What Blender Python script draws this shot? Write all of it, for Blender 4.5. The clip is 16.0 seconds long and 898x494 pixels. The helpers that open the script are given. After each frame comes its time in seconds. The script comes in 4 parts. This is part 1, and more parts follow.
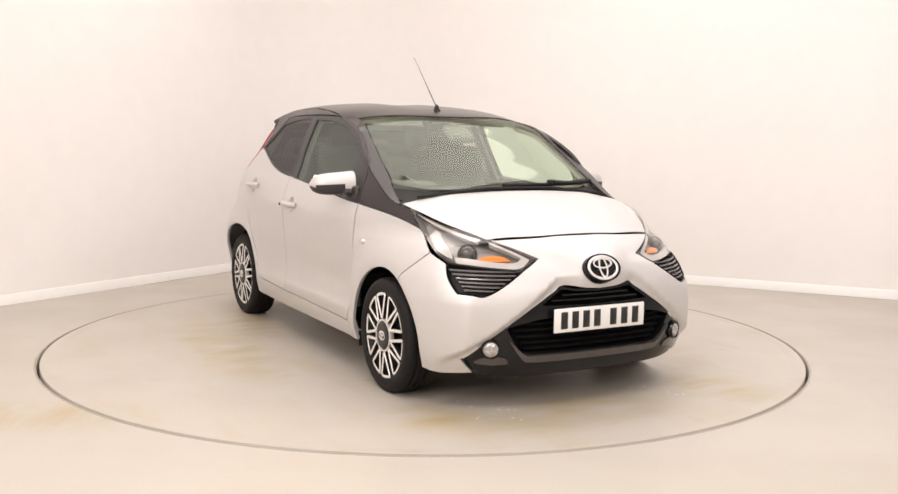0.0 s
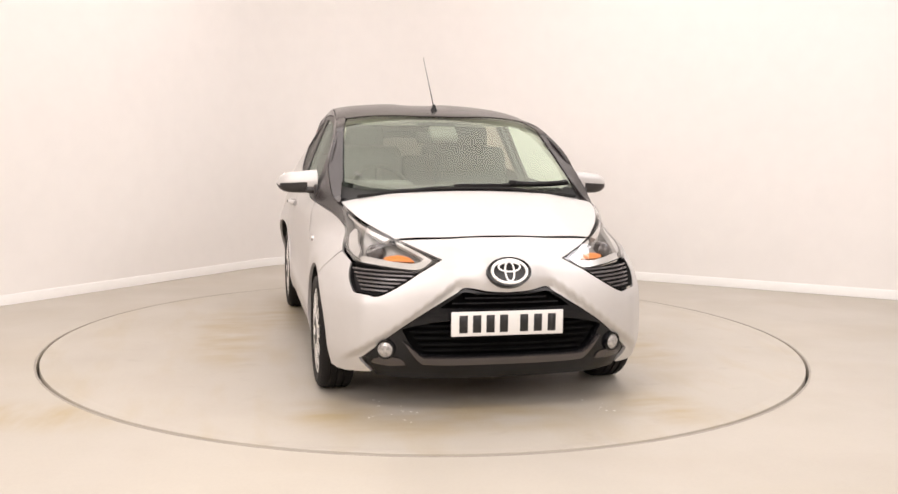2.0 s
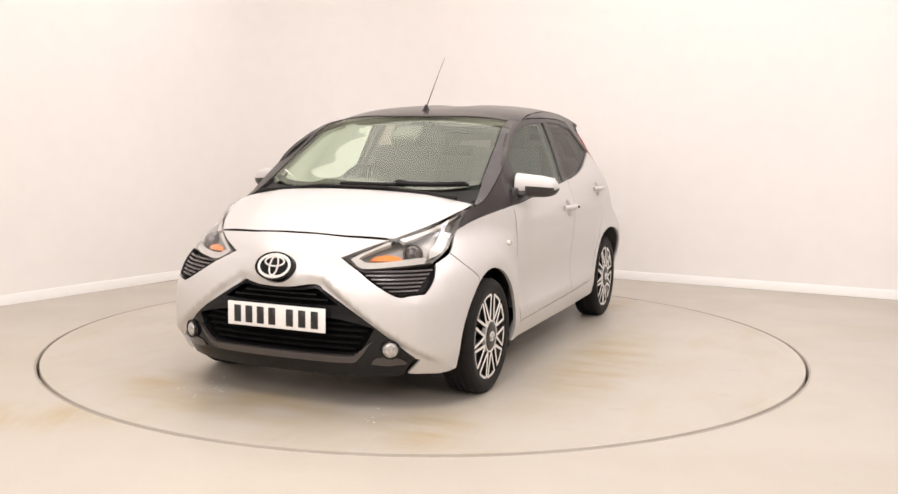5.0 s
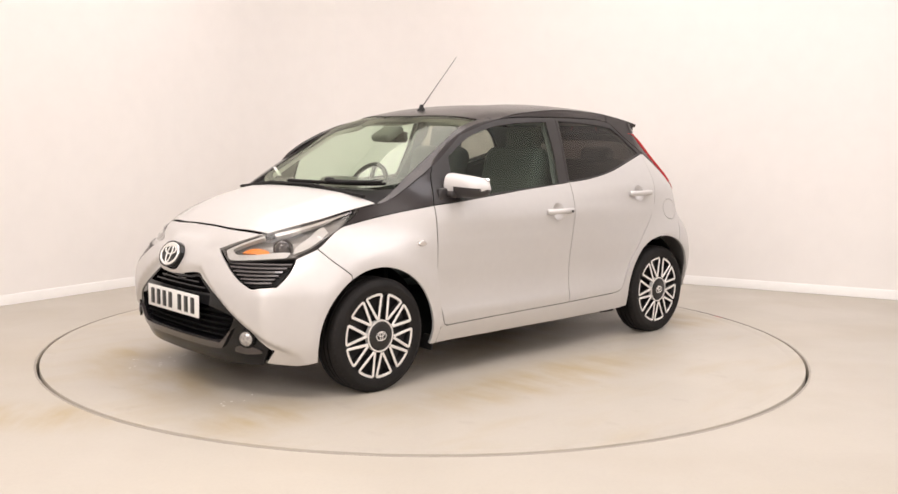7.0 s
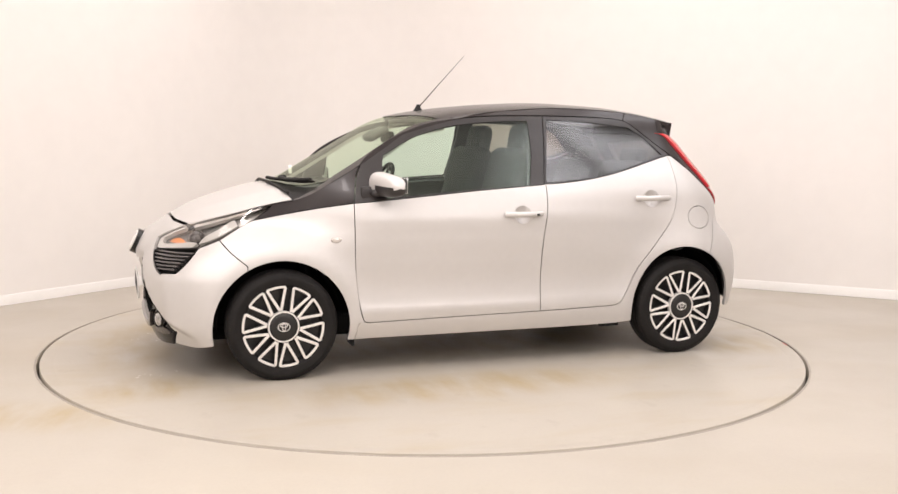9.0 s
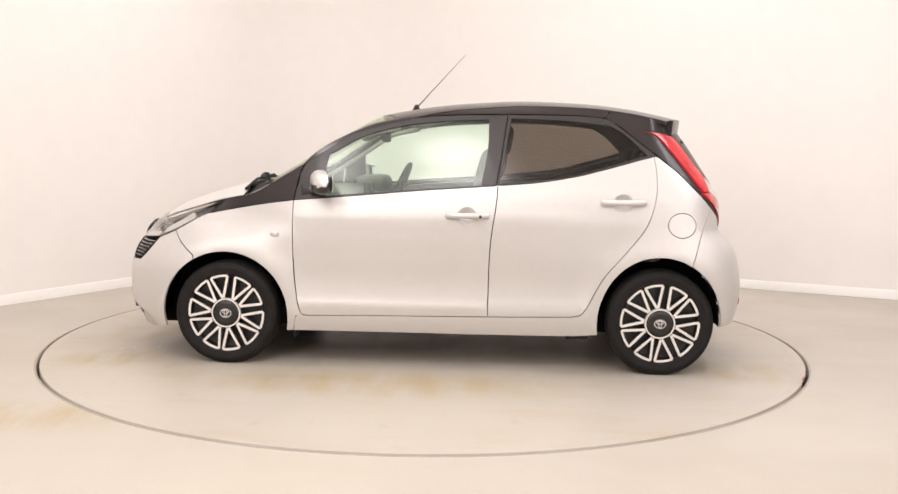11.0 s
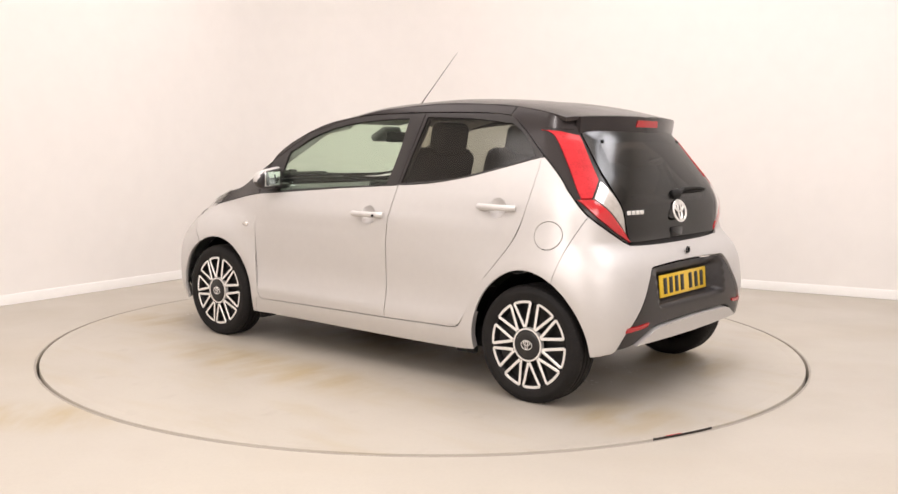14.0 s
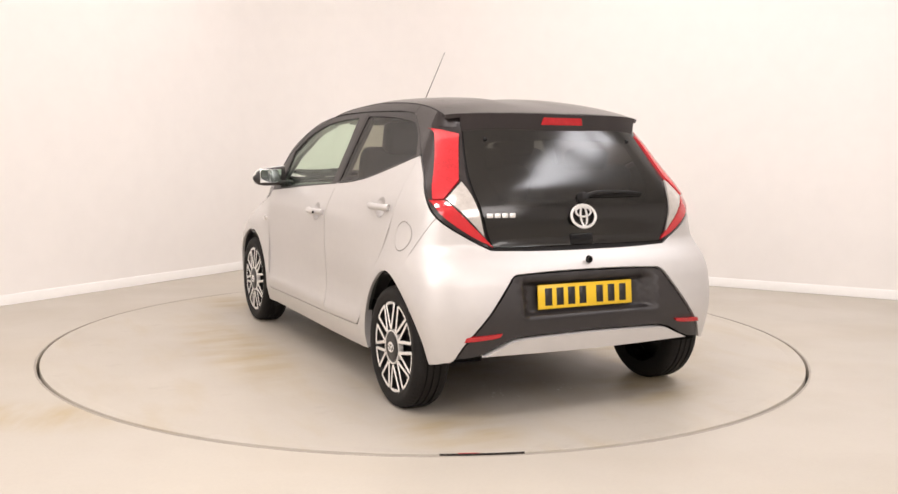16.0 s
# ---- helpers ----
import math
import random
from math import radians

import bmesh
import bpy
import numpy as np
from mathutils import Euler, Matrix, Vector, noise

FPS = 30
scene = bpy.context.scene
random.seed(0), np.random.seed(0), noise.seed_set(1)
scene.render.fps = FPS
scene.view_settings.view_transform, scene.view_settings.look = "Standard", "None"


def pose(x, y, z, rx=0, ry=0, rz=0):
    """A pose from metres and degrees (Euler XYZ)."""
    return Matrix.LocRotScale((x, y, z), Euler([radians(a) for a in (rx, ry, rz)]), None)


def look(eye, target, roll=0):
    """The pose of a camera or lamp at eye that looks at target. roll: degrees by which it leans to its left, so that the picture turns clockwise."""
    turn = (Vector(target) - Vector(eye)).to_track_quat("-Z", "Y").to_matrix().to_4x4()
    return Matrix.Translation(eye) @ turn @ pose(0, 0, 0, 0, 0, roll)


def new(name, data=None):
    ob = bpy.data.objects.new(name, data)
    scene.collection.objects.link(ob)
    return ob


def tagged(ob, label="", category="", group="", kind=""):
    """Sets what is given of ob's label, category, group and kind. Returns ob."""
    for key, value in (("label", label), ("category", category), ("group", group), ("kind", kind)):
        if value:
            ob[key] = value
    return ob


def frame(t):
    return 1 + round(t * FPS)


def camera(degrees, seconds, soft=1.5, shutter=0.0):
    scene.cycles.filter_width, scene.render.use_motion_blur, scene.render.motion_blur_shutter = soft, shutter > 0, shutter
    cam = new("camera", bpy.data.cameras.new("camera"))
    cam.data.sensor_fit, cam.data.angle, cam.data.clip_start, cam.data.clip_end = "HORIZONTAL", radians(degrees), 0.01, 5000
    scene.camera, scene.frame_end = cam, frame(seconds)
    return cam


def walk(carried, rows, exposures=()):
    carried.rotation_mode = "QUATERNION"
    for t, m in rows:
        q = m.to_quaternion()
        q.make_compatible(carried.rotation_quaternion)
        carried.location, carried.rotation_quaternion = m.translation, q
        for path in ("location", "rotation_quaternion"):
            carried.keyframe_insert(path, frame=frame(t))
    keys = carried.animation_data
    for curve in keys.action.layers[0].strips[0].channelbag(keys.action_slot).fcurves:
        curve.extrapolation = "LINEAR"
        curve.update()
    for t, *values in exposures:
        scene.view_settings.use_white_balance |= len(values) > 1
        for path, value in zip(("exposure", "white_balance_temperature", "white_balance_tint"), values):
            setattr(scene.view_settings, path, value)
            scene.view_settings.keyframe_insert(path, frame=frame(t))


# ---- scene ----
cam = camera(50.4, 16.0)
EYE, AIM = (0, -5.871, 1.239), (0.136, 0.0894, 0.563)
walk(cam, [(0.0, look(EYE, AIM, 0.78)), (16.0, look(EYE, AIM, 0.78))])

# ---- world and lamps: a closed white studio lit by soft boxes under its ceiling ----
world = bpy.data.worlds.new("world")
scene.world = world
world.use_nodes = True
world.node_tree.nodes["Background"].inputs[0].default_value = (1, .96, .92, 1)
world.node_tree.nodes["Background"].inputs[1].default_value = 0.05


def soft_box(x, y, z, sx, sy, watts, target, color=(1.0, .922, .908)):
    data = bpy.data.lights.new("soft_box", "AREA")
    data.shape, data.size, data.size_y = "RECTANGLE", sx, sy
    data.energy, data.color = watts, color
    ob = new("soft_box", data)
    ob.matrix_world = look((x, y, z), target)
    return ob


soft_box(0, .3, 3.9, 5.0, 3.4, 126, (0, .301, 0))
for lx in (-1.7, -.3):
    soft_box(lx, -3.6, 3.85, .7, .7, 42, (lx, -3.599, 0))
for ly in (-2.5, -1.4, -.3):
    soft_box(3.3, ly, 3.85, .9, .9, 21, (3.3, ly + .001, 0), (.97, .95, 1.0))
# unseen pair above the camera, added to fill the walls and the car's upright faces
for lx, watts in ((-3.0, 120), (3.0, 98)):
    soft_box(lx, -5.6, 3.0, 3.6, 2.4, watts, (0, .6, .0))
scene.view_settings.exposure = 0.0

# ---- materials ----
def material(name, color, rough=.5, metal=0.0, coat=0.0, var=0.0, scale=8.0, bump=0.0, bump_scale=80.0, emit=None, spec=.5, tint=None, coat_rough=.04):
    """A Principled surface; var mixes in a second tone with noise at two scales, bump adds fine relief."""
    m = bpy.data.materials.new(name)
    m.use_nodes = True
    n, l = m.node_tree.nodes, m.node_tree.links
    b = n["Principled BSDF"]
    b.inputs["Base Color"].default_value = (*color, 1)
    b.inputs["Roughness"].default_value = rough
    b.inputs["Metallic"].default_value = metal
    b.inputs["Coat Weight"].default_value = coat
    b.inputs["Coat Roughness"].default_value = coat_rough
    b.inputs["Specular IOR Level"].default_value = spec
    co = n.new("ShaderNodeTexCoord")
    if var:
        a, c = n.new("ShaderNodeTexNoise"), n.new("ShaderNodeTexNoise")
        a.inputs["Scale"].default_value, c.inputs["Scale"].default_value = scale, scale * 9
        a.inputs["Detail"].default_value = 6
        add = n.new("ShaderNodeMath")
        add.operation = "ADD"
        ramp = n.new("ShaderNodeMapRange")
        ramp.inputs[1].default_value, ramp.inputs[2].default_value = .7, 1.3
        mix = n.new("ShaderNodeMix")
        mix.data_type = "RGBA"
        other = tint or tuple(v * (1 - var) for v in color)
        mix.inputs[6].default_value, mix.inputs[7].default_value = (*color, 1), (*other, 1)
        for t in (a, c):
            l.new(co.outputs["Object"], t.inputs["Vector"])
        l.new(a.outputs[0], add.inputs[0]), l.new(c.outputs[0], add.inputs[1])
        l.new(add.outputs[0], ramp.inputs[0]), l.new(ramp.outputs[0], mix.inputs[0])
        l.new(mix.outputs[2], b.inputs["Base Color"])
    if bump:
        t, u = n.new("ShaderNodeTexNoise"), n.new("ShaderNodeBump")
        t.inputs["Scale"].default_value, t.inputs["Detail"].default_value = bump_scale, 4
        u.inputs["Strength"].default_value, u.inputs["Distance"].default_value = bump, .002
        l.new(co.outputs["Object"], t.inputs["Vector"])
        l.new(t.outputs[0], u.inputs["Height"]), l.new(u.outputs[0], b.inputs["Normal"])
    if emit:
        b.inputs["Emission Color"].default_value = (*emit[0], 1)
        b.inputs["Emission Strength"].default_value = emit[1]
    return m


def glass(name, tint, face=.05, rough=.0, most=.6, gloss=(1, 1, 1)):
    """A pane: tinted see-through; its gloss grows from face, seen straight on, to full at grazing."""
    m = bpy.data.materials.new(name)
    m.use_nodes = True
    n, l = m.node_tree.nodes, m.node_tree.links
    n.remove(n["Principled BSDF"])
    t, g, f, x = (n.new("ShaderNode" + k) for k in ("BsdfTransparent", "BsdfGlossy", "LayerWeight", "MixShader"))
    t.inputs[0].default_value = (*tint, 1)
    g.inputs["Roughness"].default_value = rough
    g.inputs[0].default_value = (*gloss, 1)
    f.inputs[0].default_value = .5
    p, r = n.new("ShaderNodeMath"), n.new("ShaderNodeMapRange")
    p.operation = "POWER"
    p.inputs[1].default_value = 3.6
    r.inputs[3].default_value, r.inputs[4].default_value = face, most
    l.new(f.outputs["Facing"], p.inputs[0]), l.new(p.outputs[0], r.inputs[0])
    l.new(r.outputs[0], x.inputs[0]), l.new(t.outputs[0], x.inputs[1]), l.new(g.outputs[0], x.inputs[2])
    l.new(x.outputs[0], n["Material Output"].inputs[0])
    return m


silver = material("silver_paint", (.63, .613, .60), .5, .45, .2, .025, 3, .03, 900, coat_rough=.1)
black_paint = material("black_paint", (.040, .034, .034), .26, .05, .15, .2, 900, spec=.3)
gloss_black = material("gloss_black", (.008, .008, .009), .16, 0, .0, .2, 20, spec=.35)
black_trim = material("black_trim", (.030, .026, .026), .42, 0, .05, .2, 30, .05, 500)
matt_black = material("matt_black_plastic", (.016, .015, .015), .6, 0, 0, .3, 40, .1, 400, spec=.3)
void_black = material("underbody_black", (.007, .007, .007), .9, 0, 0, .4, 12, spec=.1)
rubber = material("tyre_rubber", (.013, .0115, .011), .65, 0, 0, .35, 14, .15, 120, spec=.25)
chrome = material("chrome", (.82, .81, .8), .14, 1, 0, .05, 30)
alloy = material("machined_silver", (.88, .86, .83), .35, .4, .3, .06, 40)
hub_black = material("wheel_black", (.012, .011, .011), .4, 0, .1, .3, 30)
red_lens = material("red_lens", (.66, .024, .034), .24, 0, .2, .3, 14)
dark_red = material("dark_red_lens", (.58, .018, .026), .12, 0, 1, .12, 25)
fog_lens = material("fog_reflector", (.70, .68, .66), .2, .6, .8, .7, 70, .5, 110)
clear_lens = material("clear_lens_reflector", (.72, .68, .64), .18, .4, 1, .25, 40)
amber = material("amber_lens", (.9, .28, .05), .2, 0, .6, .1, 40)
white_plate = material("white_plate", (.82, .81, .78), .35, 0, .3, .03, 20)
yellow_plate = material("yellow_plate", (.86, .56, .02), .35, 0, .3, .05, 20)
ink = material("plate_black", (.015, .014, .014), .4, 0, 0, .2, 60)
brake_red = material("brake_lens", (.5, .015, .02), .25, 0, .3, .25, 60)
badge_chrome = material("badge_chrome", (.92, .91, .89), .32, .6, .2, .04, 30)
lamp_strip = material("lamp_strip", (.62, .60, .57), .3, .3, .4, .1, 30)
dark_chrome = material("dark_chrome", (.075, .065, .063), .2, .4, .6, .1, 20)
vent_slat = material("vent_slat", (.11, .10, .10), .3, .1, .2, .15, 30)
lamp_grey = material("lamp_housing", (.50, .48, .455), .25, .5, .4, .3, 20)
seat_cloth = material("seat_cloth", (.060, .063, .059), .9, 0, 0, .2, 6)
cabin_grey = material("cabin_plastic", (.13, .13, .125), .6, 0, 0, .2, 20, .08, 300)
cabin_light = material("headliner_cloth", (.52, .50, .46), .85, 0, 0, .08, 30, .1, 300)
screen_glass = glass("windscreen_glass", (.82, .90, .78), .075, .05, .5, (.95, 1, .88))
door_glass = glass("door_glass", (.82, .93, .86), .05, .22, .45, (.93, 1, .95))
dark_glass = glass("privacy_glass", (.40, .365, .33), .05, .14, .3)
hatch_glass = glass("hatch_glass", (.10, .09, .085), .075, .17, .38)
lens_glass = glass("lamp_lens", (.95, .95, .95), .06)
mirror_glass = material("mirror_glass", (.9, .92, .92), .02, 1)

# ---- building blocks ----
def part(name, data, mat, parent, label=""):
    """Links a bmesh or mesh as one object under a thing or a part."""
    if isinstance(data, bmesh.types.BMesh):
        me = bpy.data.meshes.new(name)
        data.to_mesh(me)
        data.free()
    else:
        me = data
    if mat and not me.materials:
        me.materials.append(mat)
    ob = new(name, me)
    if parent:
        ob.parent = parent
    return tagged(ob, label)


def mesh(name, verts, faces, smooth=True, angle=35):
    me = bpy.data.meshes.new(name)
    me.from_pydata([tuple(v) for v in verts], [], faces)
    me.validate()
    for p in me.polygons:
        p.use_smooth = smooth
    if smooth:
        me.set_sharp_from_angle(angle=radians(angle))
    return me


def block(x, y, z, sx, sy, sz, bevel=.01, seg=2, m=None):
    """A rounded box about its centre."""
    bm = bmesh.new()
    bmesh.ops.create_cube(bm, size=1, matrix=Matrix.Diagonal((sx, sy, sz, 1)))
    if bevel:
        bmesh.ops.bevel(bm, geom=bm.edges[:], offset=min(bevel, min(sx, sy, sz) * .45), segments=seg, affect="EDGES", profile=.5)
    bm.transform(Matrix.Translation((x, y, z)) @ (m or Matrix()))
    for f in bm.faces:
        f.smooth = True
    return bm


def lathe(profile, n=48, axis="y", cx=0, cy=0, cz=0):
    """Turns (radius, along) pairs round an axis."""
    verts, faces = [], []
    for r, a in profile:
        for i in range(n):
            w = 2 * math.pi * i / n
            c, s = r * math.cos(w), r * math.sin(w)
            verts.append({"y": (c + cx, a + cy, s + cz), "z": (c + cx, s + cy, a + cz), "x": (a + cx, c + cy, s + cz)}[axis])
    for j in range(len(profile) - 1):
        for i in range(n):
            k = (i + 1) % n
            faces.append((j * n + i, j * n + k, (j + 1) * n + k, (j + 1) * n + i))
    return verts, faces


def tube(points, radius, n=8, taper=1.0):
    """A round rod along points."""
    verts, faces = [], []
    pts = [Vector(p) for p in points]
    for j, p in enumerate(pts):
        d = (pts[min(j + 1, len(pts) - 1)] - pts[max(j - 1, 0)]).normalized()
        a = d.orthogonal().normalized()
        b = d.cross(a)
        r = radius * (1 + (taper - 1) * j / max(1, len(pts) - 1))
        for i in range(n):
            w = 2 * math.pi * i / n
            verts.append(p + a * r * math.cos(w) + b * r * math.sin(w))
    for j in range(len(pts) - 1):
        for i in range(n):
            k = (i + 1) % n
            faces.append((j * n + i, j * n + k, (j + 1) * n + k, (j + 1) * n + i))
    faces.append(tuple(range(n - 1, -1, -1)))
    faces.append(tuple((len(pts) - 1) * n + i for i in range(n)))
    return verts, faces


# ---- the room ----
def floor_material(name, stained):
    m = material(name, (.60, .55, .485), .42, 0, 0, .0, spec=.35)
    n, l = m.node_tree.nodes, m.node_tree.links
    b = n["Principled BSDF"]
    co = n.new("ShaderNodeTexCoord")

    def noise_of(scale, detail, lo, hi, stretch=(1, 1, 1), shift=0.0):
        mp, t, r = n.new("ShaderNodeMapping"), n.new("ShaderNodeTexNoise"), n.new("ShaderNodeMapRange")
        mp.inputs["Scale"].default_value = stretch
        mp.inputs["Location"].default_value = (shift, shift, 0)
        t.inputs["Scale"].default_value, t.inputs["Detail"].default_value = scale, detail
        r.inputs[1].default_value, r.inputs[2].default_value = lo, hi
        l.new(co.outputs["Object"], mp.inputs[0]), l.new(mp.outputs[0], t.inputs["Vector"]), l.new(t.outputs[0], r.inputs[0])
        return r.outputs[0]

    def mixed(fac, a, color, amount=1.0):
        x = n.new("ShaderNodeMix")
        x.data_type = "RGBA"
        f = n.new("ShaderNodeMath")
        f.operation = "MULTIPLY"
        f.inputs[1].default_value = amount
        l.new(fac, f.inputs[0]), l.new(f.outputs[0], x.inputs[0])
        if isinstance(a, tuple):
            x.inputs[6].default_value = (*a, 1)
        else:
            l.new(a, x.inputs[6])
        x.inputs[7].default_value = (*color, 1)
        return x.outputs[2]

    c = mixed(noise_of(.5, 4, .35, .65), (.50, .46, .395), (.475, .44, .385))
    c = mixed(noise_of(2.2, 8, .5, .75, shift=3), c, (.42, .37, .31), .3)
    c = mixed(noise_of(60, 3, .45, .8), c, (.38, .35, .31), .15)
    if stained:
        c = mixed(noise_of(1.6, 5, .5, .72, (1, 3.2, 1), 7), c, (.43, .36, .24), .4)
        c = mixed(noise_of(5, 6, .62, .76, (1.6, 1, 1), 2), c, (.30, .26, .21), .25)
    else:
        c = mixed(noise_of(.55, 4, .52, .7, (.6, 2.2, 1), 11), c, (.44, .37, .27), .25)
    blobs = ((1.7, .75, .45, .35), (1.72, -.2, .35, .9), (1.55, -.75, .35, .3), (-1.75, .7, .4, .4), (-.9, -.85, .8, .3), (.2, 1.15, 1.4, .35), (-.3, -1.2, 1.2, .3), (-1.5, -.5, .5, .5), (0, 0, 1.7, .75)) if stained else ((-1.9, -1.75, 1.0, .32), (-2.9, -1.2, .8, .5))
    for i, (bx, by, rx, ry) in enumerate(blobs):
        mp, ln, mr, mu = n.new("ShaderNodeMapping"), n.new("ShaderNodeVectorMath"), n.new("ShaderNodeMapRange"), n.new("ShaderNodeMath")
        mp.inputs["Location"].default_value = (-bx / rx, -by / ry, 0)
        mp.inputs["Scale"].default_value = (1 / rx, 1 / ry, 0)
        ln.operation, mu.operation = "LENGTH", "MULTIPLY"
        mr.interpolation_type = "SMOOTHSTEP"
        mr.inputs[1].default_value, mr.inputs[2].default_value, mr.inputs[3].default_value, mr.inputs[4].default_value = .25, 1.0, 1.0, 0.0
        l.new(co.outputs["Object"], mp.inputs[0]), l.new(mp.outputs[0], ln.inputs[0]), l.new(ln.outputs["Value"], mr.inputs[0])
        l.new(mr.outputs[0], mu.inputs[0]), l.new(noise_of(2.4, 5, .32, .66, (3.0, 1, 1), 3 + i), mu.inputs[1])
        c = mixed(mu.outputs[0], c, (.40, .315, .175), .8)
    l.new(c, b.inputs["Base Color"])
    r = n.new("ShaderNodeMapRange")
    r.inputs[3].default_value, r.inputs[4].default_value = (.34, .48) if stained else (.34, .55)
    l.new(noise_of(1.1, 6, .35, .65, shift=5), r.inputs[0])
    l.new(r.outputs[0], b.inputs["Roughness"])
    u = n.new("ShaderNodeBump")
    u.inputs["Strength"].default_value, u.inputs["Distance"].default_value = .12, .002
    l.new(noise_of(25, 6, .2, .8), u.inputs["Height"]), l.new(u.outputs[0], b.inputs["Normal"])
    return m


wall_paint = material("white_wall_paint", (.83, .80, .77), .7, 0, 0, .03, .8, .05, 120)
skirting_paint = material("white_skirting_paint", (.88, .865, .84), .4, 0, 0, .02, 6)
ceiling_paint = material("white_ceiling_paint", (.85, .83, .80), .8, 0, 0, .03, 1.5)
concrete = floor_material("painted_concrete", False)
turning_concrete = floor_material("stained_concrete", True)
# near black puts the gap's shade into its colour; the rim's dark arc shares it
groove_dark = material("groove_shade_black", (.035, .028, .022), .8, 0, 0, .4, 30)
rim_steel = material("worn_rim_paint", (.40, .36, .31), .5, .2, 0, .2, 12)

RING = 2.238
RED_AT = 158.7
marker_red = material("red_marker_tape", (.5, .03, .03), .5, 0, 0, .2, 40)
fleck_white = material("pale_fleck", (.78, .76, .72), .5, 0, 0, .1, 60)
CORNER = (-1.03, 4.04)
LEFT, RIGHT = Vector((.55, .835)).normalized(), Vector((.893, -.45)).normalized()
HEIGHT = 4.0


def plan_line():
    """The room's plan, inside line, anticlockwise from above, with a coved far corner."""
    c = Vector(CORNER)
    cove = 1.2
    a, b = c + RIGHT * cove, c - LEFT * cove
    arc = []
    for i in range(13):
        t = i / 12
        arc.append((1 - t) ** 2 * a + 2 * t * (1 - t) * c + t * t * b)
    return [c - LEFT * 12.5, Vector((4.4, -9.0)), c + RIGHT * 10.5] + arc


def build_room():
    line = plan_line()
    k = len(line)
    centre = Vector((0, -2))
    out = [p + (p - centre).normalized() * .15 for p in line]
    groups = {"wall_south": [0, 1], "wall_east": [1, 2], "wall_north": list(range(2, k - 6)), "wall_west": list(range(k - 7, k)) + [0]}
    for name, ids in groups.items():
        verts, faces = [], []
        for i in ids:
            verts += [(*line[i], 0), (*line[i], HEIGHT), (*out[i], HEIGHT), (*out[i], 0)]
        for j in range(len(ids) - 1):
            o = 4 * j
            for a, b in ((0, 1), (1, 2), (2, 3), (3, 0)):
                faces.append((o + a, o + b, o + 4 + b, o + 4 + a))
        faces += [(0, 3, 2, 1), (4 * len(ids) - 4, 4 * len(ids) - 3, 4 * len(ids) - 2, 4 * len(ids) - 1)]
        wall = part(name, mesh(name, verts, faces), wall_paint, None)
        tagged(wall, "plain white painted studio wall", "wall", kind="structure")
        verts, faces = [], []
        for i in ids:
            d = (centre - line[i]).normalized()
            a, b, c = line[i] + d * .001, line[i] + d * .016, line[i] + d * .010
            verts += [(*a, .002), (*b, .002), (*b, .068), (*c, .078), (*a, .078)]
        for j in range(len(ids) - 1):
            o = 5 * j
            for a in range(5):
                b = (a + 1) % 5
                faces.append((o + a, o + 5 + a, o + 5 + b, o + b))
        faces += [(0, 1, 2, 3, 4), tuple(5 * len(ids) - 5 + a for a in (4, 3, 2, 1, 0))]
        tagged(part("baseboard", mesh("baseboard", verts, faces), skirting_paint, None), "low white painted skirting board along the wall", "baseboard", kind="structure")
    lid = [(*p, HEIGHT) for p in out] + [(*p, HEIGHT + .1) for p in out]
    faces = [tuple(range(k)), tuple(range(2 * k - 1, k - 1, -1))] + [(i, (i + 1) % k, k + (i + 1) % k, k + i) for i in range(k)]
    tagged(part("ceiling", mesh("ceiling", lid, faces, False), ceiling_paint, None), "plain white studio ceiling", "ceiling", kind="structure")
    # floor: a sheet with a round well for the turntable
    n = 160
    prof = [(RING + .005, -.15), (RING + .005, -.003), (RING + .008, 0), (3.5, 0), (16, 0)]
    verts, faces = lathe(prof, n, "z")
    faces = [f[::-1] for f in faces]
    floor = part("floor", mesh("floor", verts, [f[::-1] for f in faces]), concrete, None)
    tagged(floor, "beige painted concrete floor with ochre stains", "floor", kind="structure")
    verts, faces = lathe([(0.02, -.15), (RING + .03, -.15)], n, "z")
    tagged(part("floor_pit", mesh("floor_pit", verts, faces), groove_dark, None), "bottom of the turntable gap, coloured near black for its shade", "floor", kind="structure")
    verts, faces = lathe([(RING + .0055, -.004), (RING + .0065, .0015), (RING + .015, .0015), (RING + .017, .0)], n, "z")
    tagged(part("trim", mesh("trim", verts, faces), rim_steel, None), "thin pale metal edging round the turntable", "trim", kind="structure")


